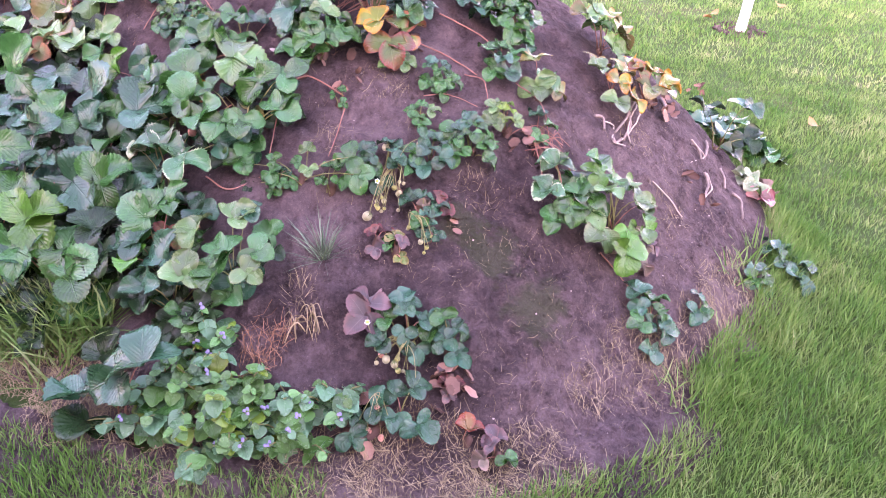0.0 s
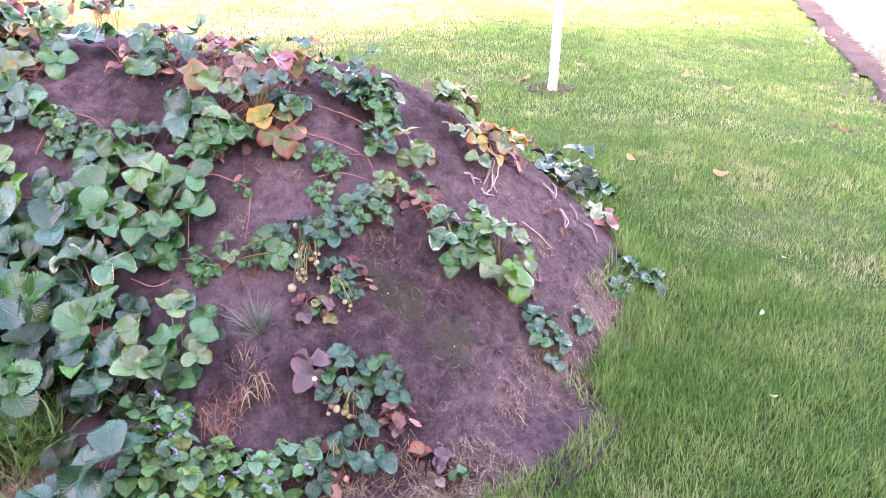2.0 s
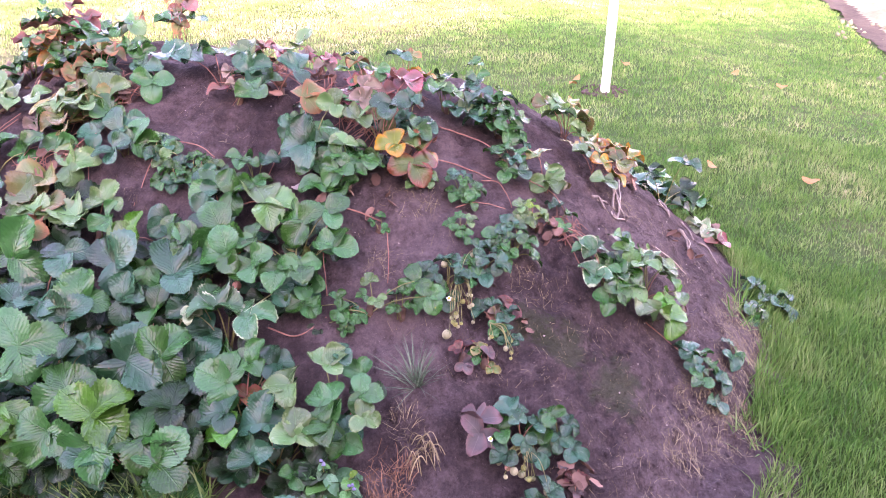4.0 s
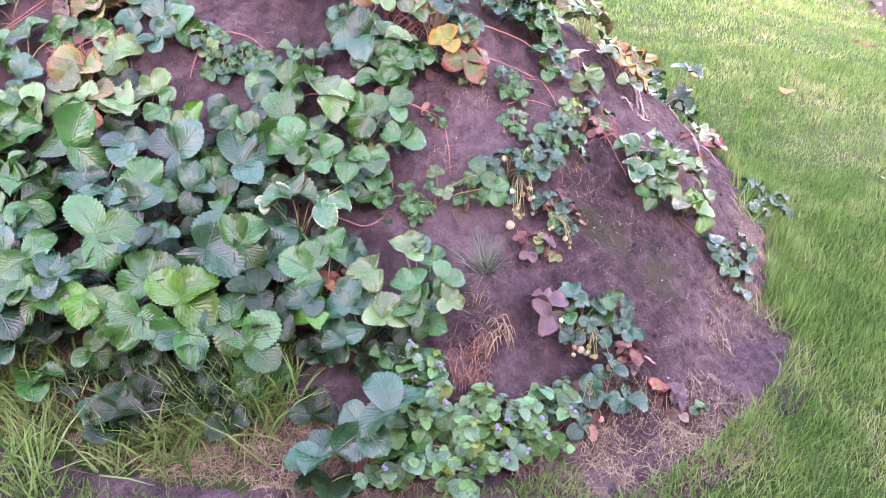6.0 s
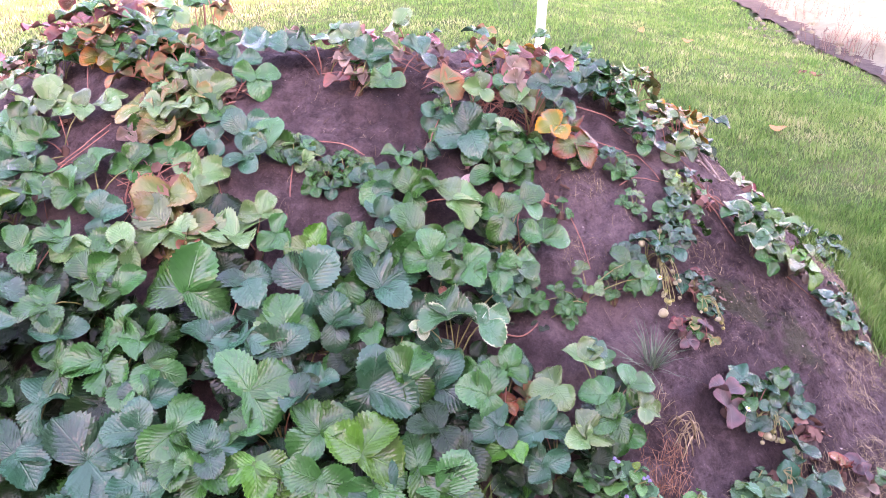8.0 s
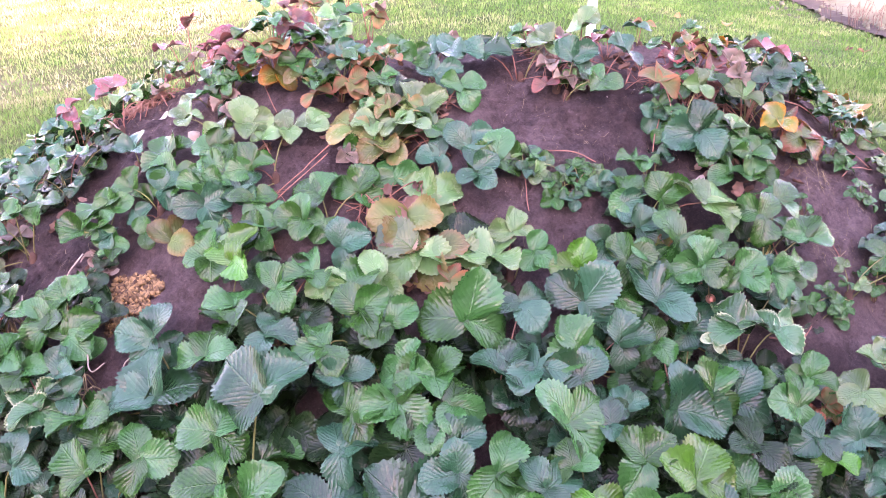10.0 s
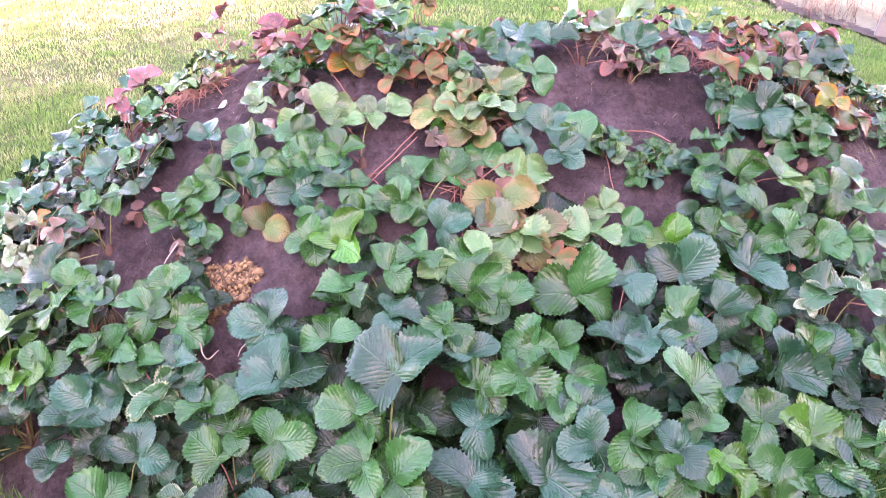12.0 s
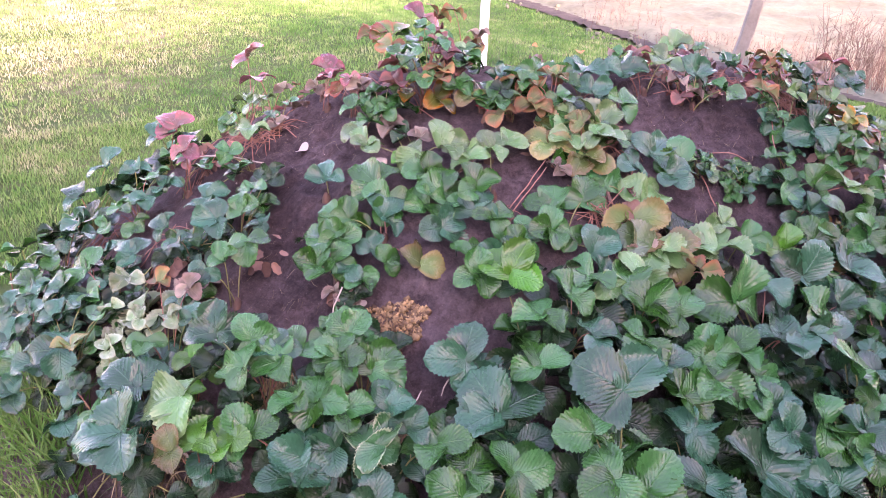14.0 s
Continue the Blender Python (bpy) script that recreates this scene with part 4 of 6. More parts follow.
strawberry("blue-green strawberry plant on the mound's slope", -2.28, 4.78, 0, [(-2.28, 4.78, 0.13, 0.059, 59, 'b')])
strawberry("blue-green strawberry plant on the mound's slope", -2.56, 4.78, 8, [(-2.48, 4.78, 0.127, 0.072, 140, 'b'), (-2.53, 4.77, 0.127, 0.057, -162, 'b'), (-2.59, 4.77, 0.125, 0.068, 139, 'g'), (-2.62, 4.81, 0.126, 0.065, -122, 'b')])
strawberry("large-leaved pink-red strawberry plant on the mound's slope", -1.75, 4.85, 0, [(-1.75, 4.85, 0.236, 0.077, 49, 'q')])
strawberry("large-leaved pink-red strawberry plant on the mound's slope", -2.07, 4.90, 8, [(-2.05, 4.88, 0.145, 0.083, 56, 'q'), (-2.09, 4.91, 0.154, 0.067, 59, 'b')])
strawberry("large-leaved green strawberry plant at the mound's foot", -2.63, 4.96, 0, [(-2.63, 4.96, 0.128, 0.077, 99, 'g')])
strawberry("large-leaved blue-green strawberry plant on the mound's slope", -2.27, 5.07, 8, [(-2.23, 5.03, 0.182, 0.081, 77, 'b'), (-2.3, 5.1, 0.151, 0.078, 66, 'b')])
strawberry("large-leaved green strawberry plant at the mound's foot", -2.47, 5.22, 0, [(-2.47, 5.22, 0.132, 0.077, 80, 'g')])


def rosette(label, x, y, n, spread, size, tall, tones, squash=1.0):
    """A full plant: leaves at even turns round the crown, the outer ones long-stalked and drooping, the inner ones young, small and upright."""
    origin = Vector((x, y, soil_z(x, y)))
    plant = new("strawberry_plant")
    plant.location = origin
    tagged(plant, label, "strawberry plant", "strawberry plants on the mound")
    crown_v, crown_f = tube([(0, 0, -0.03), (0, 0, 0.0), (0.003, 0.002, 0.012), (0, 0, 0.018)], [0.010, 0.012, 0.010, 0.005], 7)
    part("crown", mesh_of("crown", crown_v, crown_f, CROWN_BARK), plant)
    start = RND.uniform(0, 6.28)
    for k in range(n):
        q = math.sqrt((k + 0.6) / n)
        a = start + k * 2.4 + RND.uniform(-0.35, 0.35)
        out = Vector((math.cos(a), math.sin(a) * squash, 0))
        lx, ly = x + out.x * spread * q, y + out.y * spread * q
        h = tall * (1.05 - 0.55 * q * q) * RND.uniform(0.75, 1.2)
        nrm = surface_normal(lx, ly) + Vector((0, 0, 0.55)) + out * 0.55 * q + Vector((RND.uniform(-1, 1), RND.uniform(-1, 1), 0)) * 0.35
        tone = RND.choice(tones)
        s = size * (0.62 + 0.42 * q) * RND.uniform(0.85, 1.12)
        add_leaf(plant, origin, Vector((lx, ly, mound(lx, ly) + h)), nrm, math.degrees(a) + RND.uniform(-25, 25), s, tone, RED_STEM if tone in "opqrmyaxu" or RND.random() < 0.3 else GREEN_STEM)
    return plant


rosette("withered grey-pink strawberry plant at the mound's foot", -0.37, 2.16, 4, 0.040, 0.038, 0.03, 'mpg', 1.0)
rosette("blue-green strawberry plant at the mound's foot", -0.72, 2.17, 3, 0.031, 0.047, 0.05, 'bb', 0.8)
rosette("single orange-red strawberry leaf at the mound's foot", -0.44, 2.19, 1, 0.007, 0.048, 0.04, 'x', 1.0)
rosette("blue-green strawberry plant at the mound's foot", -0.60, 2.21, 5, 0.061, 0.055, 0.06, 'bb', 0.8)
rosette("blue-green strawberry plant at the mound's foot", -0.50, 2.36, 6, 0.045, 0.048, 0.07, 'bbg', 0.9)
rosette("blue-green strawberry plant at the mound's foot", -0.60, 2.36, 8, 0.072, 0.050, 0.07, 'bbg', 0.9)
rosette('purplish strawberry leaf on the bare slope', -0.69, 2.39, 2, 0.020, 0.067, 0.06, 'mm', 1.0)
rosette('purplish and green small strawberry plant on the slope', -0.64, 2.54, 4, 0.029, 0.034, 0.03, 'mgy', 1.0)
rosette("blue-green strawberry plant on the mound's slope", 0.05, 2.57, 10, 0.063, 0.050, 0.05, 'bbg', 1.2)
rosette('small green strawberry plant on the bare slope', -0.56, 2.59, 3, 0.021, 0.031, 0.04, 'b', 1.0)
rosette("blue-green strawberry plant on the mound's slope", -0.58, 2.63, 6, 0.045, 0.039, 0.05, 'bbg', 1.0)
rosette('small green strawberry plant on the bare slope', 0.22, 2.69, 3, 0.031, 0.042, 0.04, 'gb', 1.0)
rosette('small green strawberry plant on the bare slope', -0.82, 2.69, 4, 0.033, 0.030, 0.05, 'gl', 1.0)
rosette('small green strawberry plant on the bare slope', -0.95, 2.70, 8, 0.028, 0.026, 0.03, 'gbg', 1.0)
rosette("blue-green strawberry plant on the mound's slope", -0.69, 2.73, 8, 0.063, 0.045, 0.07, 'bbg', 0.7)
rosette("withering pale strawberry plant on the mound's slope", 0.03, 2.75, 5, 0.051, 0.047, 0.04, 'pmp', 0.9)
rosette("large-leaved green strawberry plant on the mound's slope", -0.20, 2.76, 9, 0.088, 0.062, 0.11, 'ggeg', 0.9)
rosette("blue-green strawberry plant on the mound's slope", -0.57, 2.77, 8, 0.061, 0.046, 0.07, 'bbg', 0.7)
rosette("large-leaved green strawberry plant on the mound's slope", -0.05, 2.79, 13, 0.118, 0.070, 0.12, 'ggvgl', 0.9)
rosette("green strawberry plant on the mound's slope", -0.46, 2.83, 9, 0.053, 0.046, 0.07, 'gbg', 1.0)
rosette('small green strawberry plant on the bare slope', -0.60, 2.89, 5, 0.031, 0.033, 0.04, 'gl', 1.0)
rosette('small green strawberry plant on the bare slope', -0.83, 2.92, 3, 0.020, 0.024, 0.03, 'g', 1.0)
rosette('small green strawberry plant on the bare slope', 0.48, 2.93, 4, 0.042, 0.049, 0.04, 'gb', 1.0)
rosette("pale green strawberry plant on the mound's slope", -0.37, 2.94, 7, 0.041, 0.041, 0.06, 'lcl', 1.0)
rosette('small green strawberry plant on the bare slope', -0.26, 2.97, 3, 0.036, 0.042, 0.04, 'bg', 1.0)
rosette('small green strawberry plant on the bare slope', -0.56, 3.01, 9, 0.045, 0.036, 0.05, 'gb', 1.0)
rosette('small green strawberry plant on the bare slope', -0.69, 3.04, 4, 0.033, 0.036, 0.05, 'gl', 1.0)
rosette("green strawberry plant on the mound's slope", -0.89, 3.06, 9, 0.079, 0.064, 0.10, 'ggglg', 0.9)
rosette("blue-green strawberry plant on the mound's slope", 0.63, 3.07, 5, 0.071, 0.072, 0.06, 'bb', 1.0)
rosette("green and orange-red strawberry plant on the mound's slope", -0.72, 3.07, 3, 0.063, 0.081, 0.10, 'rrra', 0.9)
rosette("yellowing green strawberry plant on the mound's slope", -0.27, 3.10, 4, 0.056, 0.066, 0.09, 'lyg', 1.0)
rosette("blue-green strawberry plant on the mound's slope", -0.38, 3.12, 7, 0.053, 0.049, 0.08, 'bg', 1.0)
rosette("blue-green strawberry plant on the mound's slope", -0.66, 3.23, 9, 0.061, 0.048, 0.08, 'bgb', 1.0)
rosette("blue-green strawberry plant on the mound's slope", -0.36, 3.29, 9, 0.075, 0.060, 0.10, 'bbg', 1.0)
rosette("blue-green strawberry plant on the mound's slope", -0.33, 3.30, 8, 0.076, 0.055, 0.10, 'bgl', 0.9)
rosette("yellowing olive strawberry plant on the mound's crest", -0.00, 3.30, 6, 0.083, 0.069, 0.10, 'yla', 1.0)
rosette('small green strawberry plant on the bare slope', -0.81, 3.36, 5, 0.045, 0.042, 0.06, 'g', 1.0)
rosette("blue-green strawberry plant on the mound's crest", -0.38, 3.38, 8, 0.092, 0.061, 0.13, 'bbgo', 0.8)
rosette("green strawberry plant on the mound's crest", -0.51, 3.38, 8, 0.083, 0.060, 0.10, 'gbl', 0.8)
rosette("reddish withering strawberry plant on the mound's crest", -0.73, 3.39, 7, 0.099, 0.064, 0.09, 'uoqu', 0.7)
rosette('single bright yellow-orange strawberry leaf on the crest', -0.59, 3.40, 2, 0.028, 0.068, 0.12, 'aa', 1.0)
rosette("yellow and orange strawberry plant on the mound's crest", 0.15, 3.45, 7, 0.085, 0.074, 0.11, 'aaoy', 1.0)
rosette("withered whitish pink strawberry plant at the mound's edge", 0.65, 3.50, 4, 0.063, 0.080, 0.06, 'pwq', 1.0)
rosette("green strawberry plant on the mound's slope", -0.02, 3.54, 7, 0.082, 0.071, 0.12, 'lgy', 1.0)
rosette('pale green and yellowing strawberry plant on the crest', -1.64, 3.59, 8, 0.076, 0.069, 0.10, 'lyly', 0.9)
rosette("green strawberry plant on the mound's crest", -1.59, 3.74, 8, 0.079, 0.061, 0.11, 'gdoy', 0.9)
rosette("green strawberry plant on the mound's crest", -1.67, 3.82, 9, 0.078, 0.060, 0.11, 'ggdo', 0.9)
rosette("blue-green strawberry plant on the mound's slope", 0.83, 4.00, 6, 0.097, 0.088, 0.09, 'bg', 1.0)
rosette('reddish brown and green strawberry plant on the crest', -1.69, 4.02, 8, 0.075, 0.060, 0.14, 'ugo', 0.8)
rosette("orange strawberry leaves on the mound's crest", -1.78, 4.06, 3, 0.052, 0.070, 0.09, 'xa', 1.0)
rosette('tall reddish brown and green strawberry plant on the crest', -1.75, 4.07, 16, 0.114, 0.062, 0.20, 'uuogug', 0.8)
rosette("large blue-green strawberry plant at the mound's edge", 0.73, 4.08, 13, 0.150, 0.097, 0.13, 'bbbg', 1.0)
rosette("green strawberry plant on the mound's crest", -1.87, 4.14, 8, 0.067, 0.056, 0.08, 'ggl', 0.9)
rosette("pinkish red strawberry plant on the mound's crest", -1.81, 4.30, 5, 0.065, 0.051, 0.10, 'qpx', 0.8)
rosette('pinkish red strawberry leaves on long stalks', -1.84, 4.38, 2, 0.029, 0.049, 0.16, 'q', 1.0)
rosette("blue-green strawberry plant on the mound's flank", -2.78, 4.46, 7, 0.072, 0.057, 0.09, 'bb', 0.8)
rosette("blue-green strawberry plant on the mound's flank", -2.73, 4.48, 9, 0.090, 0.052, 0.10, 'bbg', 0.8)
rosette("pinkish withering strawberry plant on the mound's flank", -1.96, 4.48, 6, 0.074, 0.049, 0.08, 'pqg', 0.8)
rosette("blue-green strawberry plant on the mound's flank", -2.61, 4.53, 10, 0.101, 0.059, 0.10, 'bgb', 0.8)
rosette('single pinkish red strawberry leaf on a long stalk', -2.25, 4.56, 1, 0.009, 0.055, 0.20, 'q', 1.0)
rosette("reddish strawberry plant on the mound's flank", -2.22, 4.61, 4, 0.056, 0.051, 0.10, 'qug', 0.8)
rosette("green strawberry plant on the mound's flank", -2.38, 4.63, 12, 0.113, 0.056, 0.14, 'gbg', 0.8)
rosette("pale green strawberry plant on the mound's flank", -1.93, 4.67, 8, 0.078, 0.055, 0.11, 'lgl', 0.9)

rosette("withered pinkish strawberry plant on the mound's crest", -1.16, 3.51, 5, 0.062, 0.055, 0.07, 'pug', 0.8)
rosette("small green strawberry plant on the mound's crest", -1.10, 3.48, 3, 0.038, 0.046, 0.05, 'lg', 1.0)
rosette("green strawberry plant on the mound's crest", -0.99, 3.30, 3, 0.041, 0.053, 0.06, 'gb', 1.0)
rosette("green strawberry plant on the mound's crest", -0.97, 3.23, 6, 0.047, 0.052, 0.05, 'g', 1.0)
rosette("large-leaved green strawberry plant on the mound's crest", -0.93, 3.12, 4, 0.069, 0.067, 0.09, 'gg', 0.9)
rosette("long-stalked strawberry plant on the mound's crest", -0.77, 3.34, 3, 0.068, 0.056, 0.16, 'bgo', 0.9)
rosette("long-stalked strawberry plant on the mound's crest", -0.80, 3.43, 4, 0.075, 0.050, 0.12, 'bgq', 0.8)
rosette("withered reddish strawberry plant on the mound's crest", -1.07, 3.75, 6, 0.074, 0.056, 0.08, 'upgq', 0.8)
rosette("withered pinkish strawberry plant on the mound's crest", -0.89, 3.59, 5, 0.076, 0.048, 0.08, 'qpu', 0.8)
rosette("large whitish drying strawberry leaves on the mound's flank", -2.63, 4.21, 3, 0.060, 0.105, 0.09, 'ww', 1.0)
rosette("whitish drying strawberry leaves on the mound's flank", -2.70, 4.23, 3, 0.049, 0.071, 0.08, 'w', 1.0)
rosette("withered salmon-pink strawberry leaves on the mound's flank", -2.54, 4.18, 2, 0.036, 0.068, 0.05, 'p', 1.0)
rosette("single large blue-green strawberry leaf at the mound's foot", -2.85, 4.04, 1, 0.010, 0.104, 0.12, 'b', 1.0)
rosette("blue-green strawberry plant at the mound's foot", -2.77, 4.06, 4, 0.064, 0.080, 0.12, 'bg', 1.0)
rosette("green strawberry plant at the mound's foot", -2.70, 3.98, 4, 0.055, 0.072, 0.10, 'gv', 1.0)
rosette('white-edged green strawberry plant beside the heap', -2.48, 3.73, 6, 0.055, 0.057, 0.10, 'ge', 1.0)
rosette("green strawberry plant at the mound's foot", -2.61, 3.68, 4, 0.053, 0.066, 0.10, 'g', 1.0)
rosette('withered pink strawberry leaves beside the heap', -2.37, 3.83, 2, 0.025, 0.047, 0.03, 'pq', 1.0)
rosette('small green strawberry plant on the bare slope', -1.41, 3.34, 7, 0.041, 0.041, 0.04, 'gbl', 1.0)
rosette('small green strawberry plant on the bare slope', -1.28, 3.24, 5, 0.028, 0.034, 0.03, 'gl', 1.0)
rosette('small green strawberry plant on the bare slope', -1.37, 3.24, 8, 0.041, 0.038, 0.04, 'gbg', 1.0)
rosette('small green strawberry plant on the bare slope', -1.14, 3.17, 4, 0.048, 0.056, 0.06, 'gb', 1.0)
rosette("bright orange strawberry leaf under green leaves", -1.24, 2.57, 2, 0.02, 0.055, 0.08, "x", 1.0)
rosette("yellow-orange strawberry leaf under green leaves", -1.24, 2.99, 2, 0.03, 0.050, 0.07, "a", 1.0)
rosette("withered pinkish strawberry leaves beside the berries", -0.55, 2.66, 3, 0.03, 0.032, 0.03, "pqu", 1.0)
rosette("withered brownish strawberry leaves at the mound's foot", -0.49, 2.29, 4, 0.03, 0.028, 0.03, "upm", 1.0)
rosette("purplish withered strawberry leaves under the berries", -0.69, 2.56, 3, 0.03, 0.032, 0.02, "mu", 1.0)


# ---- lemon balm at the foot ----
def soft_leaf_mesh(name, mat, seed):
    """A crenate oval leaf, one unit long along +x."""
    rnd = random.Random(seed)
    verts, faces, uvs = [], [], []
    rows, half = 10, 2
    for i in range(rows + 1):
        v = i / rows
        w = 0.44 * math.sin(math.pi * min(1, 0.05 + v ** 0.72 * 0.95)) ** 0.62 + (0.012 if i == rows else 0)
        for k in range(-half, half + 1):
            u = k / half
            y = u * w * (1 + (0.13 if abs(k) == half and i % 2 else 0))
            verts.append((v, y, 0.25 * abs(y) - 0.22 * v * v + 0.02 * rnd.uniform(-1, 1)))
            uvs.append((0.5 + u / 2, v))
    cols = 2 * half + 1
    for i in range(rows):
        for k in range(cols - 1):
            a = i * cols + k
            faces.append((a + 1, a + cols + 1, a + cols, a))
    me = mesh_of(name, verts, faces, mat)
    layer = me.uv_layers.new(name="UVMap")
    for lp in me.loops:
        layer.data[lp.index].uv = uvs[lp.vertex_index]
    return me


TONES["n"] = ((0.056, 0.205, 0.054), (0.070, 0.225, 0.064), 0.3)
TONES["k"] = ((0.052, 0.175, 0.078), (0.064, 0.192, 0.090), 0.3)
BALM = [soft_leaf_mesh("balm_leaf", m, s) for m in (leaf_material("n"), leaf_material("k"), LEAF_MAT["c"]) for s in (1, 2)]
VIOLET = plain("pale_violet_flower", (0.14, 0.13, 0.24), (0.28, 0.27, 0.42), 0.7, 60)


def flower_head(name, mat, r):
    bm = bmesh.new()
    bmesh.ops.create_icosphere(bm, subdivisions=1, radius=r)
    for v in bm.verts:
        v.co *= RND.uniform(0.7, 1.3)
    me = bpy.data.meshes.new(name)
    bm.to_mesh(me)
    bm.free()
    me.materials.append(mat)
    return me


VIOLET_HEAD = flower_head("flower", VIOLET, 0.0045)


def balm(label, x, y, stems, tall, spread, mix):
    """A bushy herb: leaning square stems with pairs of crenate leaves, smaller towards the tip; mix: how many leaves are light, grey-green and yellow-green."""
    plant = new("balm_plant")
    origin = Vector((x, y, soil_z(x, y)))
    plant.location = origin
    tagged(plant, label, "herb", "balm plants at the mound's foot")
    for s in range(stems):
        a, r = s * 2.4 + RND.uniform(-0.3, 0.3), spread * math.sqrt((s + 0.5) / stems)
        bx, by = math.cos(a) * r * 0.5, math.sin(a) * r * 0.5
        bz = max(soil_z(x + bx, y + by), 0) - origin.z - 0.01
        h = tall * RND.uniform(0.6, 1.15) * (1.1 - 0.45 * r / spread)
        lean = Vector((math.cos(a) * r * 0.75 + RND.uniform(-0.02, 0.02), math.sin(a) * r * 0.75 - 0.02 + RND.uniform(-0.02, 0.02), h))
        base = Vector((bx, by, bz))
        path = [base, base + lean * 0.45 + Vector((0, 0, 0.02)), base + lean]
        v, f = tube(curve_points(path, 3), 0.0017, 4)
        stem = part("stem", mesh_of("balm_stem", v, f, GREEN_STEM), plant)
        spots = max(3, int(h / 0.022))
        twist = RND.uniform(0, 360)
        for k in range(spots + 1):
            q = 0.2 + 0.8 * k / spots
            p = path[0] * (1 - q) ** 2 + path[1] * 2 * q * (1 - q) + path[2] * q * q
            twist += 90 + RND.uniform(-20, 20)
            for side in (0, 180):
                size = RND.uniform(0.032, 0.054) * (1 - 0.5 * max(0, q - 0.65) / 0.35)
                m = Matrix.Translation(p) @ pose(0, 0, 0, 0, 0, twist + side) @ pose(0, 0, 0, RND.uniform(-25, 25), RND.uniform(-15, 42), 0) @ Matrix.Diagonal((size, size * RND.uniform(0.95, 1.2), size, 1))
                pick = RND.random()
                part("leaf", BALM[RND.randrange(2) + (0 if pick < mix[0] else 2 if pick < mix[0] + mix[1] else 4)], stem, m)
        if RND.random() < 0.3:
            for k in range(3):
                part("flower", VIOLET_HEAD, stem, Matrix.Translation(path[2] + Vector((RND.uniform(-0.007, 0.007), RND.uniform(-0.007, 0.007), 0.004 + 0.004 * k))), "tiny pale violet flower head")
    return plant


balm("bushy grey-green lemon balm at the mound's foot", -1.13, 2.22, 13, 0.14, 0.11, (0.4, 0.55))
balm("leafy grey-green lemon balm among strawberry leaves", -1.06, 2.33, 7, 0.11, 0.07, (0.4, 0.5))
balm("bushy yellow-green lemon balm at the mound's foot", -1.00, 2.22, 11, 0.14, 0.10, (0.6, 0.2))
balm("bushy light green lemon balm at the mound's foot", -0.92, 2.17, 9, 0.12, 0.09, (0.6, 0.3))
balm("bushy light green lemon balm with violet flowers", -0.83, 2.17, 8, 0.11, 0.08, (0.5, 0.45))
balm("small grey-green lemon balm beside strawberry leaves", -0.75, 2.22, 5, 0.09, 0.05, (0.3, 0.7))
balm("low grey-green lemon balm at the lawn's edge", -1.03, 2.10, 4, 0.05, 0.05, (0.4, 0.6))


balm("yellow-green leafy shoots at the mound's foot", -1.76, 2.56, 4, 0.09, 0.03, (0.0, 0.0))


# ---- berries and flowers ----
def berry_mesh(mat, fat):
    prof = ((0.0, 0.0), (0.10, 0.30), (0.35, 0.47), (0.62, 0.50), (0.85, 0.40), (0.97, 0.18), (1.0, 0.0))
    verts, faces, n = [], [], 10
    for z, r in prof:
        for k in range(n):
            w = 2 * math.pi * k / n
            verts.append((r * fat * math.cos(w), r * fat * math.sin(w), -1 + z))
    for i in range(len(prof) - 1):
        for k in range(n):
            a, b = i * n + k, i * n + (k + 1) % n
            faces.append((a, b, b + n, a + n))
    return mesh_of("berry", verts, faces, mat)


def calyx_mesh():
    verts, faces = [(0, 0, 0.04)], []
    for k in range(7):
        w = 2 * math.pi * k / 7
        s = len(verts)
        for r, d, z in ((0.18, -0.22, 0.02), (0.18, 0.22, 0.02), (0.55, 0.0, -0.10)):
            verts.append((r * math.cos(w + d), r * math.sin(w + d), z))
        faces += [(0, s, s + 1), (s, s + 2, s + 1)]
    return mesh_of("calyx", verts, faces, LEAF_MAT["l"])


BERRIES = {"pale": (berry_mesh(BERRY_PALE, 0.95), "unripe whitish green strawberry hanging on the slope"), "green": (berry_mesh(BERRY_GREEN, 1.0), "small green strawberry"), "pink": (berry_mesh(BERRY_PINK, 0.9), "pinkish half-ripe strawberry among the leaves")}
CALYX = calyx_mesh()


def berry(x, y, h, size, kind):
    z = mound(x, y) + h
    thing = new("strawberry")
    thing.location = (x, y, z)
    tagged(thing, BERRIES[kind][1], "strawberry", "strawberries on the mound")
    m = pose(0, 0, 0, RND.uniform(10, 45), RND.uniform(-20, 20), RND.uniform(0, 360)) @ Matrix.Diagonal((size, size, size, 1))
    part("fruit", BERRIES[kind][0], thing, m)
    part("calyx", CALYX, thing, m, "green leafy cap")
    up = surface_normal(x, y)
    end = Vector((-up.x * 0.09 + RND.uniform(-0.02, 0.02), -up.y * 0.09, mound(x - up.x * 0.09, y - up.y * 0.09) - z + 0.005))
    v, f = tube(curve_points([(0, 0, 0), (end.x * 0.4, end.y * 0.4, 0.022), end], 4), 0.0012, 4)
    part("stalk", mesh_of("berry_stalk", v, f, GREEN_STEM), thing)


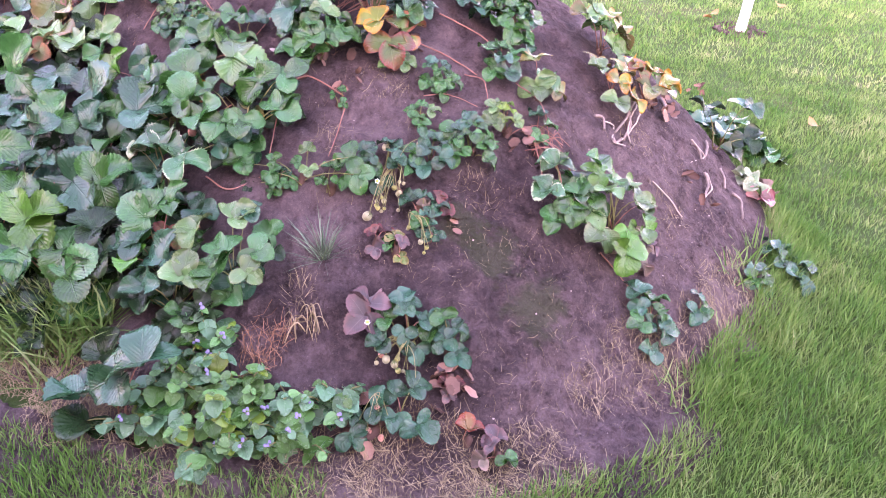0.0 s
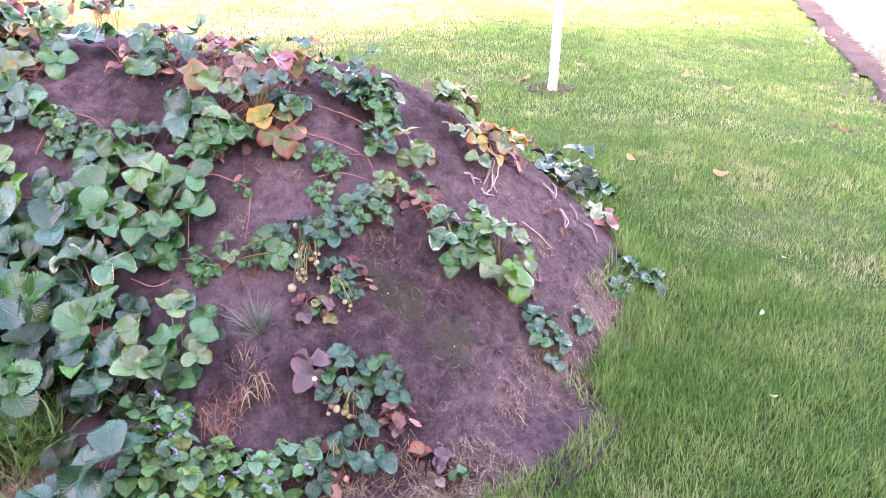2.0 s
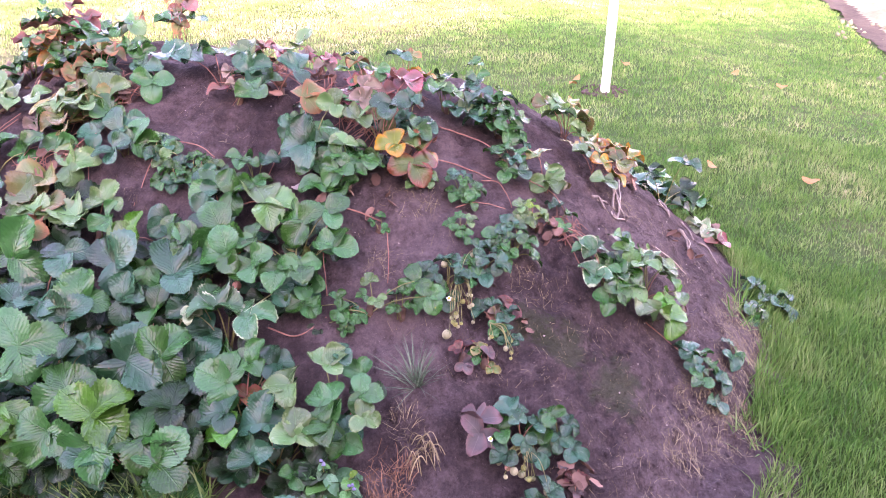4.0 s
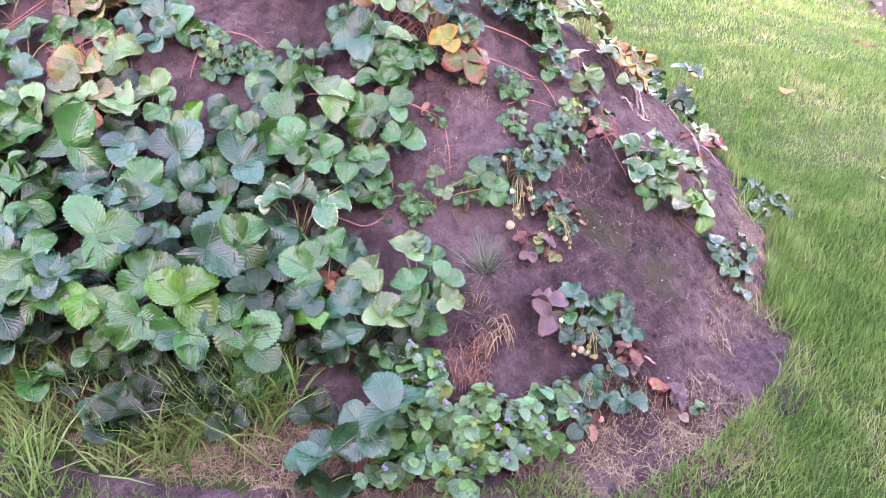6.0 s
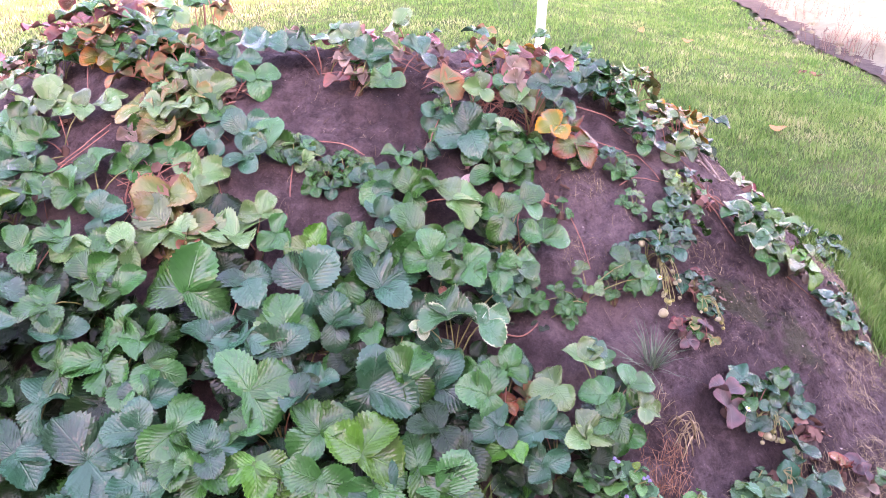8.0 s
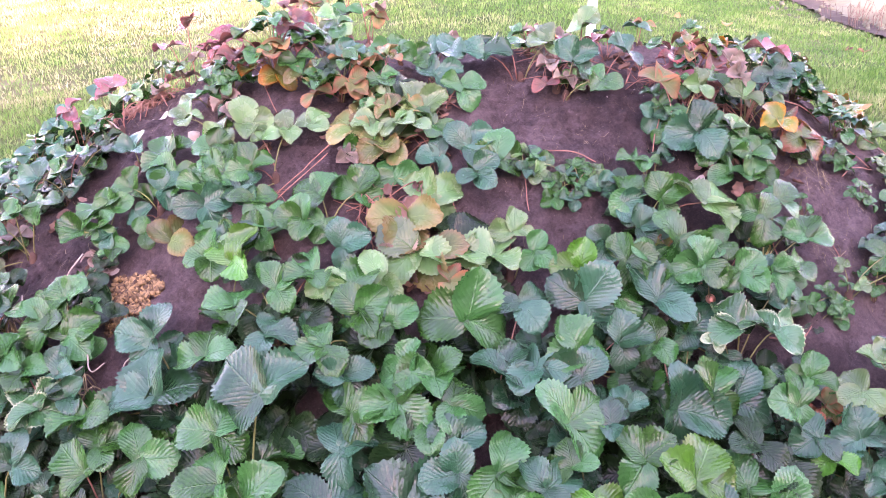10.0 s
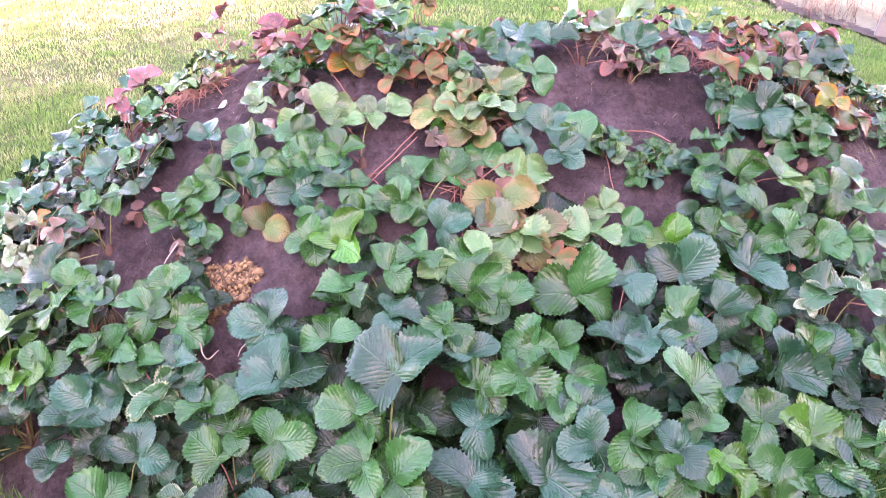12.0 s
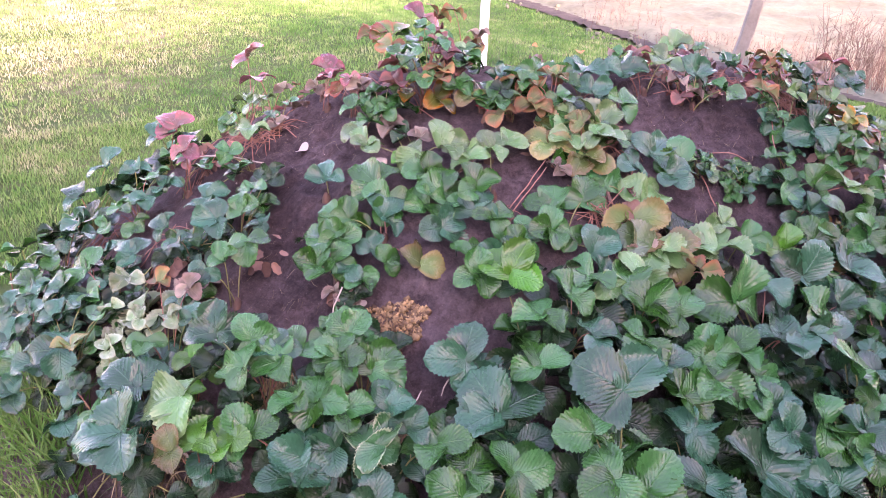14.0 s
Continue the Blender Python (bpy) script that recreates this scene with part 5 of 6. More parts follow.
def truss(label, x, y, fruits):
    """A fruit truss: thin branching stalks from one point, each with a hanging fruit or a small green one; fruits: x, y, height over the soil, size, kind."""
    base = Vector((x, y, mound(x, y) + 0.05))
    thing = new("berry_truss")
    thing.location = base
    tagged(thing, label, "strawberries", "berry trusses")
    for bx, by, h, size, kind in fruits:
        end = Vector((bx, by, mound(bx, by) + h)) - base
        v, f = tube(curve_points([(0, 0, 0), end * 0.5 + Vector((RND.uniform(-0.01, 0.01), 0, 0.022)), end + Vector((0, 0, 0.008)), end], 4), 0.0009, 4)
        part("stalk", mesh_of("truss_stalk", v, f, GREEN_STEM), thing)
        m = Matrix.Translation(end) @ pose(0, 0, 0, RND.uniform(5, 50), RND.uniform(-25, 25), RND.uniform(0, 360)) @ Matrix.Diagonal((size, size, size, 1))
        fruit = part("fruit", BERRIES[kind][0], thing, m)
        part("calyx", CALYX, fruit, None, "green leafy cap")
    return thing


def small_fruits(x, y, n, spread, seed):
    rng = random.Random(seed)
    return [(x + rng.uniform(-1, 1) * spread, y + rng.uniform(-1, 1) * spread, rng.uniform(0.02, 0.06), rng.uniform(0.009, 0.015), rng.choice(("pale", "green", "green"))) for k in range(n)]


truss("truss of whitish unripe strawberries hanging on the slope", -0.66, 2.71,
      [(-0.694, 2.673, 0.035, 0.028, "pale"), (-0.712, 2.607, 0.030, 0.026, "pale"), (-0.684, 2.755, 0.06, 0.020, "pale"), (-0.603, 2.775, 0.06, 0.015, "pale")] + small_fruits(-0.665, 2.645, 14, 0.035, 71))
truss("truss of small yellowish unripe strawberries on the slope", -0.60, 2.60, small_fruits(-0.585, 2.56, 7, 0.03, 72))
truss("truss of pale unripe strawberries at the mound's foot", -0.60, 2.33,
      [(-0.640, 2.300, 0.045, 0.021, "pale"), (-0.622, 2.292, 0.04, 0.020, "pale"), (-0.655, 2.305, 0.045, 0.016, "pink"), (-0.569, 2.256, 0.04, 0.020, "pale")] + small_fruits(-0.62, 2.30, 12, 0.05, 73))
truss("truss of withered pinkish fruits at the mound's foot", -0.66, 2.22,
      [(-0.670, 2.165, 0.03, 0.018, "pink"), (-0.640, 2.160, 0.025, 0.017, "pink"), (-0.690, 2.175, 0.03, 0.015, "pink"), (-0.625, 2.185, 0.03, 0.014, "pale"), (-0.655, 2.200, 0.045, 0.018, "pink")])
for bx, by, h, size, kind in ((-1.23, 2.87, 0.045, 0.024, "pink"), (-1.37, 2.82, 0.075, 0.014, "pale"), (-1.39, 2.82, 0.095, 0.014, "pale")):
    berry(bx, by, h, size * 1.08, kind)


def petal_mesh():
    verts, faces = [(0, 0, 0)], []
    for k in range(9):
        w = math.pi * (k / 8 - 0.5)
        verts.append((0.55 + 0.45 * math.cos(w), 0.42 * math.sin(w), 0.10 + 0.05 * math.cos(3 * w)))
    faces = [(0, k, k + 1) for k in range(1, 9)]
    return mesh_of("petal", verts, faces, PETAL)


PETALS, EYE_HEAD = petal_mesh(), flower_head("flower_eye", YELLOW_EYE, 0.004)


def flower(x, y, h):
    thing = new("strawberry_flower")
    thing.location = (x, y, mound(x, y) + h)
    tagged(thing, "small white five-petalled strawberry flower with yellow eye", "flower", "strawberry flowers")
    tilt = pose(0, 0, 0, RND.uniform(15, 45), RND.uniform(-15, 15), 0)
    for k in range(5):
        part("petal", PETALS, thing, tilt @ pose(0, 0, 0, 0, 0, 72 * k) @ Matrix.Diagonal((0.007, 0.007, 0.007, 1)))
    part("eye", EYE_HEAD, thing, tilt @ Matrix.Translation((0, 0, 0.002)), "yellow flower eye")
    v, f = tube([(0, 0, 0), (0.01, 0.01, -h * 0.5), (0.02, 0.03, -h + 0.005)], 0.0011, 4)
    part("stalk", mesh_of("flower_stalk", v, f, GREEN_STEM), thing)


for fx, fy, h in ((-0.69, 2.33, 0.09), (-0.74, 2.65, 0.05), (-0.70, 2.66, 0.06)):
    flower(fx, fy, h)


# ---- runners, roots and bare stalks ----
def runner(label, points, radius, mat, name="strawberry_runner", category="runner"):
    path = curve_points([(x, y, soil_z(x, y) + h) for x, y, h in points], 7)
    path = [p + Vector((noise.noise(p * 30) * 0.004, noise.noise(p * 30 + Vector((5, 0, 0))) * 0.004, 0)) for p in path]
    v, f = tube(path, [radius * (1 - 0.35 * i / len(path)) for i in range(len(path))], 5)
    return tagged(new(name, mesh_of(name, v, f, mat)), label, category, name.replace("_", " ") + "s")


for pts in (
    ((-0.97, 3.28, 0.02), (-1.01, 3.26, 0.03), (-1.06, 3.23, 0.02), (-1.13, 3.14, 0.005)),
    ((-0.82, 2.95, 0.01), (-0.92, 2.96, 0.05), (-0.97, 2.92, 0.06), (-0.99, 2.87, 0.03), (-1.00, 2.78, 0.005)),
    ((-1.16, 2.74, 0.02), (-1.09, 2.70, 0.01), (-1.01, 2.72, 0.0)),
    ((-0.57, 3.25, 0.02), (-0.44, 3.21, 0.02), (-0.37, 3.17, 0.01)),
    ((-0.66, 3.13, 0.02), (-0.53, 3.12, 0.015), (-0.45, 3.08, 0.01)),
    ((-1.23, 2.93, 0.02), (-1.16, 2.91, 0.03), (-1.12, 2.90, 0.05)),
    ((-1.25, 2.92, 0.02), (-1.18, 2.89, 0.03), (-1.11, 2.89, 0.04)),
    ((-0.29, 2.95, 0.03), (-0.21, 2.91, 0.02), (-0.15, 2.86, 0.01)),
    ((-0.29, 2.93, 0.02), (-0.27, 2.87, 0.02), (-0.24, 2.80, 0.01))):
    runner("thin reddish strawberry runner trailing over bare soil", pts, 0.0024, RED_STEM)
for pts in (
    ((-1.43, 3.32, 0.02), (-1.45, 3.28, 0.01), (-1.49, 3.22, 0.0)),
    ((-0.81, 2.92, 0.01), (-0.82, 2.84, 0.008), (-0.84, 2.77, 0.0)),
    ((-0.09, 2.70, 0.01), (-0.03, 2.67, 0.01), (0.01, 2.63, 0.01)),
    ((-0.32, 2.94, 0.03), (-0.23, 2.87, 0.02), (-0.19, 2.84, 0.02)),
    ((-0.34, 3.05, 0.04), (-0.26, 3.02, 0.03), (-0.23, 2.94, 0.01)),
    ((-0.60, 2.95, 0.02), (-0.53, 2.96, 0.02), (-0.45, 2.95, 0.02)),
    ((-0.49, 3.06, 0.02), (-0.43, 3.06, 0.02), (-0.42, 2.97, 0.02)),
    ((-2.04, 3.60, 0.02), (-1.98, 3.61, 0.02), (-1.83, 3.60, 0.06)),
    ((-2.05, 3.60, 0.01), (-1.99, 3.62, 0.02), (-1.82, 3.61, 0.06))):
    runner("thin pinkish strawberry runner trailing over bare soil", pts, 0.0019, RED_STEM)
for pts in (
    ((-2.41, 4.82, 0.02), (-2.38, 4.79, 0.05), (-2.34, 4.77, 0.09)),
    ((-2.43, 4.84, 0.02), (-2.38, 4.82, 0.05), (-2.35, 4.77, 0.09)),
    ((-2.48, 4.39, 0.02), (-2.44, 4.33, 0.03), (-2.42, 4.29, 0.05)),
    ((-2.05, 4.57, 0.01), (-1.92, 4.67, 0.06), (-1.77, 4.80, 0.12)),
    ((-2.09, 4.50, 0.01), (-1.96, 4.60, 0.06), (-1.84, 4.67, 0.11)),
    ((-1.75, 4.18, 0.03), (-1.81, 4.01, 0.02), (-1.84, 3.82, 0.01)),
    ((-1.58, 3.50, 0.03), (-1.51, 3.45, 0.04), (-1.41, 3.37, 0.03)),
    ((-1.35, 3.34, 0.02), (-1.29, 3.29, 0.03), (-1.25, 3.25, 0.02)),
    ((-1.66, 3.47, 0.02), (-1.62, 3.40, 0.02), (-1.62, 3.34, 0.02))):
    runner("bare reddish strawberry stalk arching over the soil", pts, 0.0020, RED_STEM)


def stalk_tangle(label, x, y, n, length, spread, seed, mat=RED_STEM, lift=0.03):
    """Many thin bare stalks lying across one another, arching over the soil."""
    rng = random.Random(seed)
    verts, faces = [], []
    for k in range(n):
        a, r = rng.uniform(0, 6.28), spread * math.sqrt(rng.random())
        px, py, w = x + math.cos(a) * r, y + math.sin(a) * r, rng.uniform(0, 6.28)
        ln, bend = length * rng.uniform(0.5, 1.2), rng.uniform(-0.6, 0.6)
        pts = []
        for q in (0.0, 0.35, 0.7, 1.0):
            cx, cy = px + math.cos(w + bend * q) * ln * (q - 0.5), py + math.sin(w + bend * q) * ln * (q - 0.5)
            pts.append((cx, cy, soil_z(cx, cy) + 0.004 + lift * rng.uniform(0.6, 1.2) * math.sin(math.pi * min(1, q + 0.08))))
        tube(curve_points(pts, 3), 0.0013 * rng.uniform(0.7, 1.3), 4, verts, faces)
    return tagged(new("stalk_tangle", mesh_of("stalk_tangle", verts, faces, mat)), label, "dead stalks", kind="stuff")


for k, (sx, sy, n, ln, sp) in enumerate(((-0.79, 3.38, 16, 0.15, 0.08), (-0.65, 3.41, 12, 0.13, 0.06), (0.06, 6.66, 14, 0.15, 0.09), (-0.26, 2.93, 14, 0.12, 0.05), (-1.58, 3.57, 16, 0.15, 0.08), (-1.47, 3.62, 12, 0.14, 0.07),
        (-1.77, 3.43, 14, 0.12, 0.05), (-2.41, 4.75, 12, 0.13, 0.06), (-1.95, 4.64, 14, 0.14, 0.07), (-2.01, 3.59, 10, 0.12, 0.05), (-1.08, 3.55, 14, 0.16, 0.09), (-1.57, 3.77, 10, 0.14, 0.07), (0.70, 4.60, 10, 0.12, 0.06), (1.25, 5.66, 12, 0.14, 0.08),
        (-0.74, 3.28, 26, 0.15, 0.07), (-0.88, 3.44, 20, 0.15, 0.07), (-1.01, 3.72, 18, 0.15, 0.07), (-0.82, 3.35, 18, 0.15, 0.07), (-2.02, 4.60, 26, 0.15, 0.07), (-2.01, 4.49, 20, 0.15, 0.07), (-2.11, 4.58, 22, 0.15, 0.07), (-1.80, 3.42, 18, 0.15, 0.07), (-1.68, 4.43, 18, 0.15, 0.07), (-2.45, 4.40, 16, 0.15, 0.07), (-0.74, 3.30, 22, 0.15, 0.07), (-0.76, 3.35, 20, 0.15, 0.07))):
    stalk_tangle("thin reddish bare strawberry stalks tangled on soil", sx, sy, n, ln, sp, 200 + k)

# pale dried stalks and roots on the slopes
for pts in (
    ((-0.05, 3.15, 0.01), (-0.01, 3.16, 0.01), (-0.02, 3.08, 0.01), (0.02, 3.09, 0.01)),
    ((0.09, 3.32, 0.03), (0.04, 3.18, 0.01), (0.05, 3.14, 0.0)),
    ((0.12, 3.34, 0.03), (0.07, 3.22, 0.01), (0.01, 3.12, 0.0)),
    ((0.32, 3.38, 0.02), (0.39, 3.41, 0.01), (0.30, 3.28, 0.0)),
    ((0.36, 3.27, 0.02), (0.37, 3.22, 0.01), (0.29, 3.10, 0.0)),
    ((0.11, 3.03, 0.01), (0.17, 3.00, 0.01), (0.21, 2.98, 0.01)),
    ((-2.15, 4.66, 0.04), (-2.16, 4.49, 0.05), (-2.16, 4.32, 0.04))):
    runner("pale dried strawberry stalk lying on the soil", pts, 0.0030, PALE_ROOT, "dry_stalk", "dead stalk")
for pts in (
    ((-2.76, 4.13, 0.14), (-2.81, 4.08, 0.10), (-2.86, 4.00, 0.04)),
    ((-2.78, 4.14, 0.14), (-2.82, 4.07, 0.10), (-2.89, 4.01, 0.04)),
    ((-2.77, 4.10, 0.13), (-2.83, 4.05, 0.09), (-2.85, 3.95, 0.03)),
    ((-2.84, 3.98, 0.06), (-2.81, 3.93, 0.06), (-2.80, 3.84, 0.04)),
    ((-2.82, 3.97, 0.06), (-2.81, 3.89, 0.05), (-2.80, 3.87, 0.03)),
    ((-2.59, 3.87, 0.10), (-2.57, 3.83, 0.10), (-2.58, 3.80, 0.09)),
    ((-2.56, 3.86, 0.11), (-2.57, 3.83, 0.10), (-2.59, 3.82, 0.09)),
    ((-2.41, 3.79, 0.09), (-2.46, 3.77, 0.10), (-2.49, 3.74, 0.08)),
    ((-2.48, 3.57, 0.09), (-2.49, 3.51, 0.10), (-2.46, 3.51, 0.10)),
    ((-2.57, 3.57, 0.09), (-2.53, 3.54, 0.10), (-2.50, 3.54, 0.10)),
    ((-2.40, 3.48, 0.08), (-2.42, 3.48, 0.08), (-2.43, 3.48, 0.07))):
    runner("pale straw-coloured dry root tangled over the leaves", pts, 0.0021, PALE_ROOT, "dry_root", "dead root")


HUSK = plain("pale_dry_husk", (0.10, 0.072, 0.058), (0.36, 0.285, 0.24), 0.85, 70, 0.2, 0.9)
for pts in (
    ((0.06, 3.29, 0.035), (0.05, 3.20, 0.02), (0.02, 3.13, 0.004)), ((0.09, 3.34, 0.03), (0.03, 3.20, 0.02), (-0.01, 3.12, 0.004)),
    ((-0.08, 3.14, 0.012), (-0.05, 3.15, 0.02), (-0.05, 3.10, 0.004)), ((-0.02, 3.09, 0.015), (-0.01, 3.08, 0.01), (0.01, 3.12, 0.008)),
    ((0.34, 3.42, 0.012), (0.35, 3.39, 0.014), (0.36, 3.35, 0.004)), ((0.45, 3.59, 0.012), (0.42, 3.48, 0.014), (0.39, 3.41, 0.004)),
    ((0.35, 3.27, 0.014), (0.36, 3.23, 0.016), (0.32, 3.13, 0.004)), ((0.47, 3.44, 0.014), (0.47, 3.38, 0.014), (0.46, 3.33, 0.004)),
    ((0.50, 3.34, 0.014), (0.53, 3.33, 0.012), (0.51, 3.23, 0.004)), ((0.25, 3.60, 0.02), (0.24, 3.49, 0.02), (0.22, 3.40, 0.004)),
    ((0.69, 4.69, 0.02), (0.67, 4.53, 0.02), (0.28, 3.49, 0.004))):
    runner("pale dried stump of an old strawberry crown", pts, 0.0058, HUSK, "dry_stump", "dead stump")
for k, (sx, sy, n, ln, sp, up) in enumerate(((-2.85, 4.01, 34, 0.10, 0.045, 0.10), (-2.84, 3.90, 30, 0.11, 0.06, 0.07), (-2.62, 3.79, 24, 0.06, 0.03, 0.11), (-2.54, 3.52, 14, 0.09, 0.04, 0.10), (-0.84, 2.37, 20, 0.06, 0.04, 0.05))):
    stalk_tangle("pale dry grass roots tangled among the leaves", sx, sy, n, ln, sp, 300 + k, STRAW, up)


# ---- straw, fibres and litter ----
RUSTY = plain("rusty_grass", (0.16, 0.075, 0.04), (0.36, 0.20, 0.12), 0.8, 60, 0.2, island=True)
def fibres(name, label, category, spots, n, length, width, mat, seed, lift=0.004):
    """Many bent dry blades lying on the ground round the given spots (x, y, radius)."""
    rng = random.Random(seed)
    verts, faces = [], []
    total = sum(r * r for x, y, r in spots)
    for x, y, r in spots:
        for k in range(int(n * r * r / total)):
            a, d = rng.uniform(0, 6.28), r * math.sqrt(rng.random())
            px, py = x + math.cos(a) * d, y + math.sin(a) * d
            w, ln = rng.uniform(0, 6.28), length * rng.uniform(0.2, 1.5) ** 1.5
            bend, wd = rng.uniform(-0.45, 0.45), width * rng.uniform(0.5, 1.2)
            s = len(verts)
            for q in (0, 0.5, 1.0):
                ang = w + bend * q
                cx, cy = px + math.cos(ang) * ln * (q - 0.5), py + math.sin(ang) * ln * (q - 0.5)
                z = max(soil_z(cx, cy), ground_z(cx, cy)) + lift * rng.uniform(0.4, 3.0)
                nx, ny = -math.sin(ang) * wd / 2, math.cos(ang) * wd / 2
                verts += [(cx - nx, cy - ny, z), (cx + nx, cy + ny, z + wd * 0.3)]
            faces += [(s, s + 1, s + 3, s + 2), (s + 2, s + 3, s + 5, s + 4)]
    return tagged(new(name, mesh_of(name, verts, faces, mat, False)), label, category, kind="stuff")


fibres("straw", "loose dry mown grass along the mound's foot", "straw", (
    (-1.12, 2.13, 0.14), (-1.33, 2.24, 0.14), (-0.75, 2.10, 0.16), (-0.55, 2.09, 0.16), (-0.28, 2.10, 0.15), (-0.38, 2.05, 0.12), (-1.60, 2.42, 0.14)), 6000, 0.026, 0.0009, STRAW, 21)
fibres("straw", "loose dry mown grass on the mound's side", "straw", (
    (0.02, 2.46, 0.12), (0.10, 2.52, 0.10), (0.35, 2.78, 0.12), (0.25, 2.66, 0.10), (0.42, 2.92, 0.08), (-0.14, 2.36, 0.06)), 2400, 0.024, 0.0008, STRAW, 22)
fibres("straw", "matted dry grass between the strawberries and lawn", "straw", ((-1.50, 2.40, 0.12), (-1.62, 2.46, 0.13), (-1.75, 2.54, 0.13), (-1.92, 2.64, 0.14), (-2.1, 2.74, 0.13), (-1.38, 2.30, 0.12)), 6000, 0.030, 0.0010, STRAW, 26)
fibres("dry_grass", "rusty withered grass beside the lemon balm", "straw", ((-0.93, 2.35, 0.06), (-0.92, 2.32, 0.05), (-0.96, 2.29, 0.05)), 170, 0.035, 0.0014, RUSTY, 23, 0.010)
fibres("soil_fibre", "fine pale plant fibres scattered over the soil", "fibre", (
    (-0.3, 2.5, 0.32), (-0.1, 2.75, 0.3), (0.2, 3.05, 0.26), (-0.6, 2.75, 0.28), (-0.75, 3.0, 0.2), (-1.1, 3.4, 0.3), (-1.5, 3.3, 0.15), (-2.45, 4.05, 0.2), (-2.0, 4.25, 0.2), (0.1, 3.3, 0.2), (-0.2, 2.3, 0.2)), 2300, 0.017, 0.0007, STRAW, 24, 0.002)
fibres("soil_fibre", "fine dry rootlets hanging on the soil", "fibre", ((-0.71, 2.98, 0.07), (-0.85, 2.81, 0.05), (-0.86, 2.45, 0.05), (-0.44, 2.75, 0.06), (0.06, 3.18, 0.07), (0.15, 2.98, 0.07)), 400, 0.026, 0.0008, STRAW, 25, 0.004)


def clods(name, label, category, spots, n, size, mat, seed):
    """Loose lumps resting on the ground: crumpled octahedra."""
    rng = random.Random(seed)
    verts, faces = [], []
    shape = ((1, 0, 0), (-1, 0, 0), (0, 1, 0), (0, -1, 0), (0, 0, 1), (0, 0, -1))
    tris = ((0, 2, 4), (2, 1, 4), (1, 3, 4), (3, 0, 4), (2, 0, 5), (1, 2, 5), (3, 1, 5), (0, 3, 5))
    total = sum(r * r for x, y, r in spots)
    for x, y, r in spots:
        for k in range(int(n * r * r / total)):
            a, d = rng.uniform(0, 6.28), r * math.sqrt(rng.random())
            px, py, s = x + math.cos(a) * d, y + math.sin(a) * d, size * rng.uniform(0.3, 1.0) ** 2
            z = max(soil_z(px, py), ground_z(px, py)) + s * 0.3
            o = len(verts)
            turn = pose(0, 0, 0, rng.uniform(0, 360), rng.uniform(0, 360), 0)
            for c in shape:
                verts.append(Vector((px, py, z)) + turn @ (Vector(c) * s * rng.uniform(0.6, 1.2)))
            faces += [tuple(o + i for i in t) for t in tris]
    return tagged(new(name, mesh_of(name, verts, faces, mat)), label, category, kind="stuff")


clods("soil_clods", "small dark crumbs of soil on the mound", "soil", (
    (-0.35, 2.45, 0.4), (0.0, 2.8, 0.4), (-0.6, 2.8, 0.3), (-1.1, 3.4, 0.35), (-1.5, 3.3, 0.25), (-2.4, 4.0, 0.3), (-1.9, 4.2, 0.3), (0.3, 3.1, 0.3), (-0.85, 2.4, 0.15), (-0.3, 2.15, 0.25)), 5200, 0.0065, SOIL, 31)
clods("soil_clods", "tiny pale stones and husks on the soil", "soil", ((-0.3, 2.5, 0.4), (-0.6, 2.85, 0.35), (-1.1, 3.4, 0.35), (-2.2, 4.1, 0.3), (0.1, 2.95, 0.35)), 110, 0.005, CHIP, 32)
clods("crumb_heap", "heap of golden brown crumbly husks on the soil", "compost", ((-2.354, 3.743, 0.022), (-2.336, 3.706, 0.030), (-2.307, 3.670, 0.030), (-2.289, 3.650, 0.020), (-2.368, 3.679, 0.034), (-2.338, 3.643, 0.026), (-2.397, 3.654, 0.022), (-2.371, 3.715, 0.020), (-2.415, 3.642, 0.012)), 1700, 0.0105, CRUMB, 33)
clods("bed_clods", "dry pale lumps of tilled earth", "soil", ((5.0, 5.6, 1.2), (6.2, 7.6, 1.2), (5.2, 4.2, 1.2)), 700, 0.05, BED, 34)


def scrap(label, x, y, h, size, mat, name="fallen_leaf", category="leaf", lobes=0, group="fallen leaves"):
    """A curled fallen leaf or scrap, lying on the ground."""
    rnd = random.Random(int(x * 1000) + int(y * 777))
    n, verts, faces = 14, [(0, 0, 0.0)], []
    for ring in (0.5, 1.0):
        for k in range(n):
            w = 2 * math.pi * k / n
            r = ring * (1 - 0.35 * abs(math.sin(w))) * (1 + (0.38 * math.cos(lobes * w) if lobes else 0.07 * math.cos(5 * w)))
            verts.append((r * math.cos(w), r * math.sin(w) * 0.85, ring * ring * (0.22 * math.cos(2 * w) + 0.16) + rnd.uniform(-0.03, 0.03)))
    for k in range(n):
        j = (k + 1) % n
        faces += [(0, 1 + k, 1 + j), (1 + k, 1 + n + k, 1 + n + j, 1 + j)]
    ob = new(name, mesh_of(name, verts, faces, mat))
    base = max(soil_z(x, y), ground_z(x, y))
    ob.matrix_basis = Matrix.Translation((x, y, base + h)) @ pose(0, 0, 0, rnd.uniform(-20, 20), rnd.uniform(-20, 20), rnd.uniform(0, 360)) @ Matrix.Diagonal((size, size, size, 1))
    return tagged(ob, label, category, group)


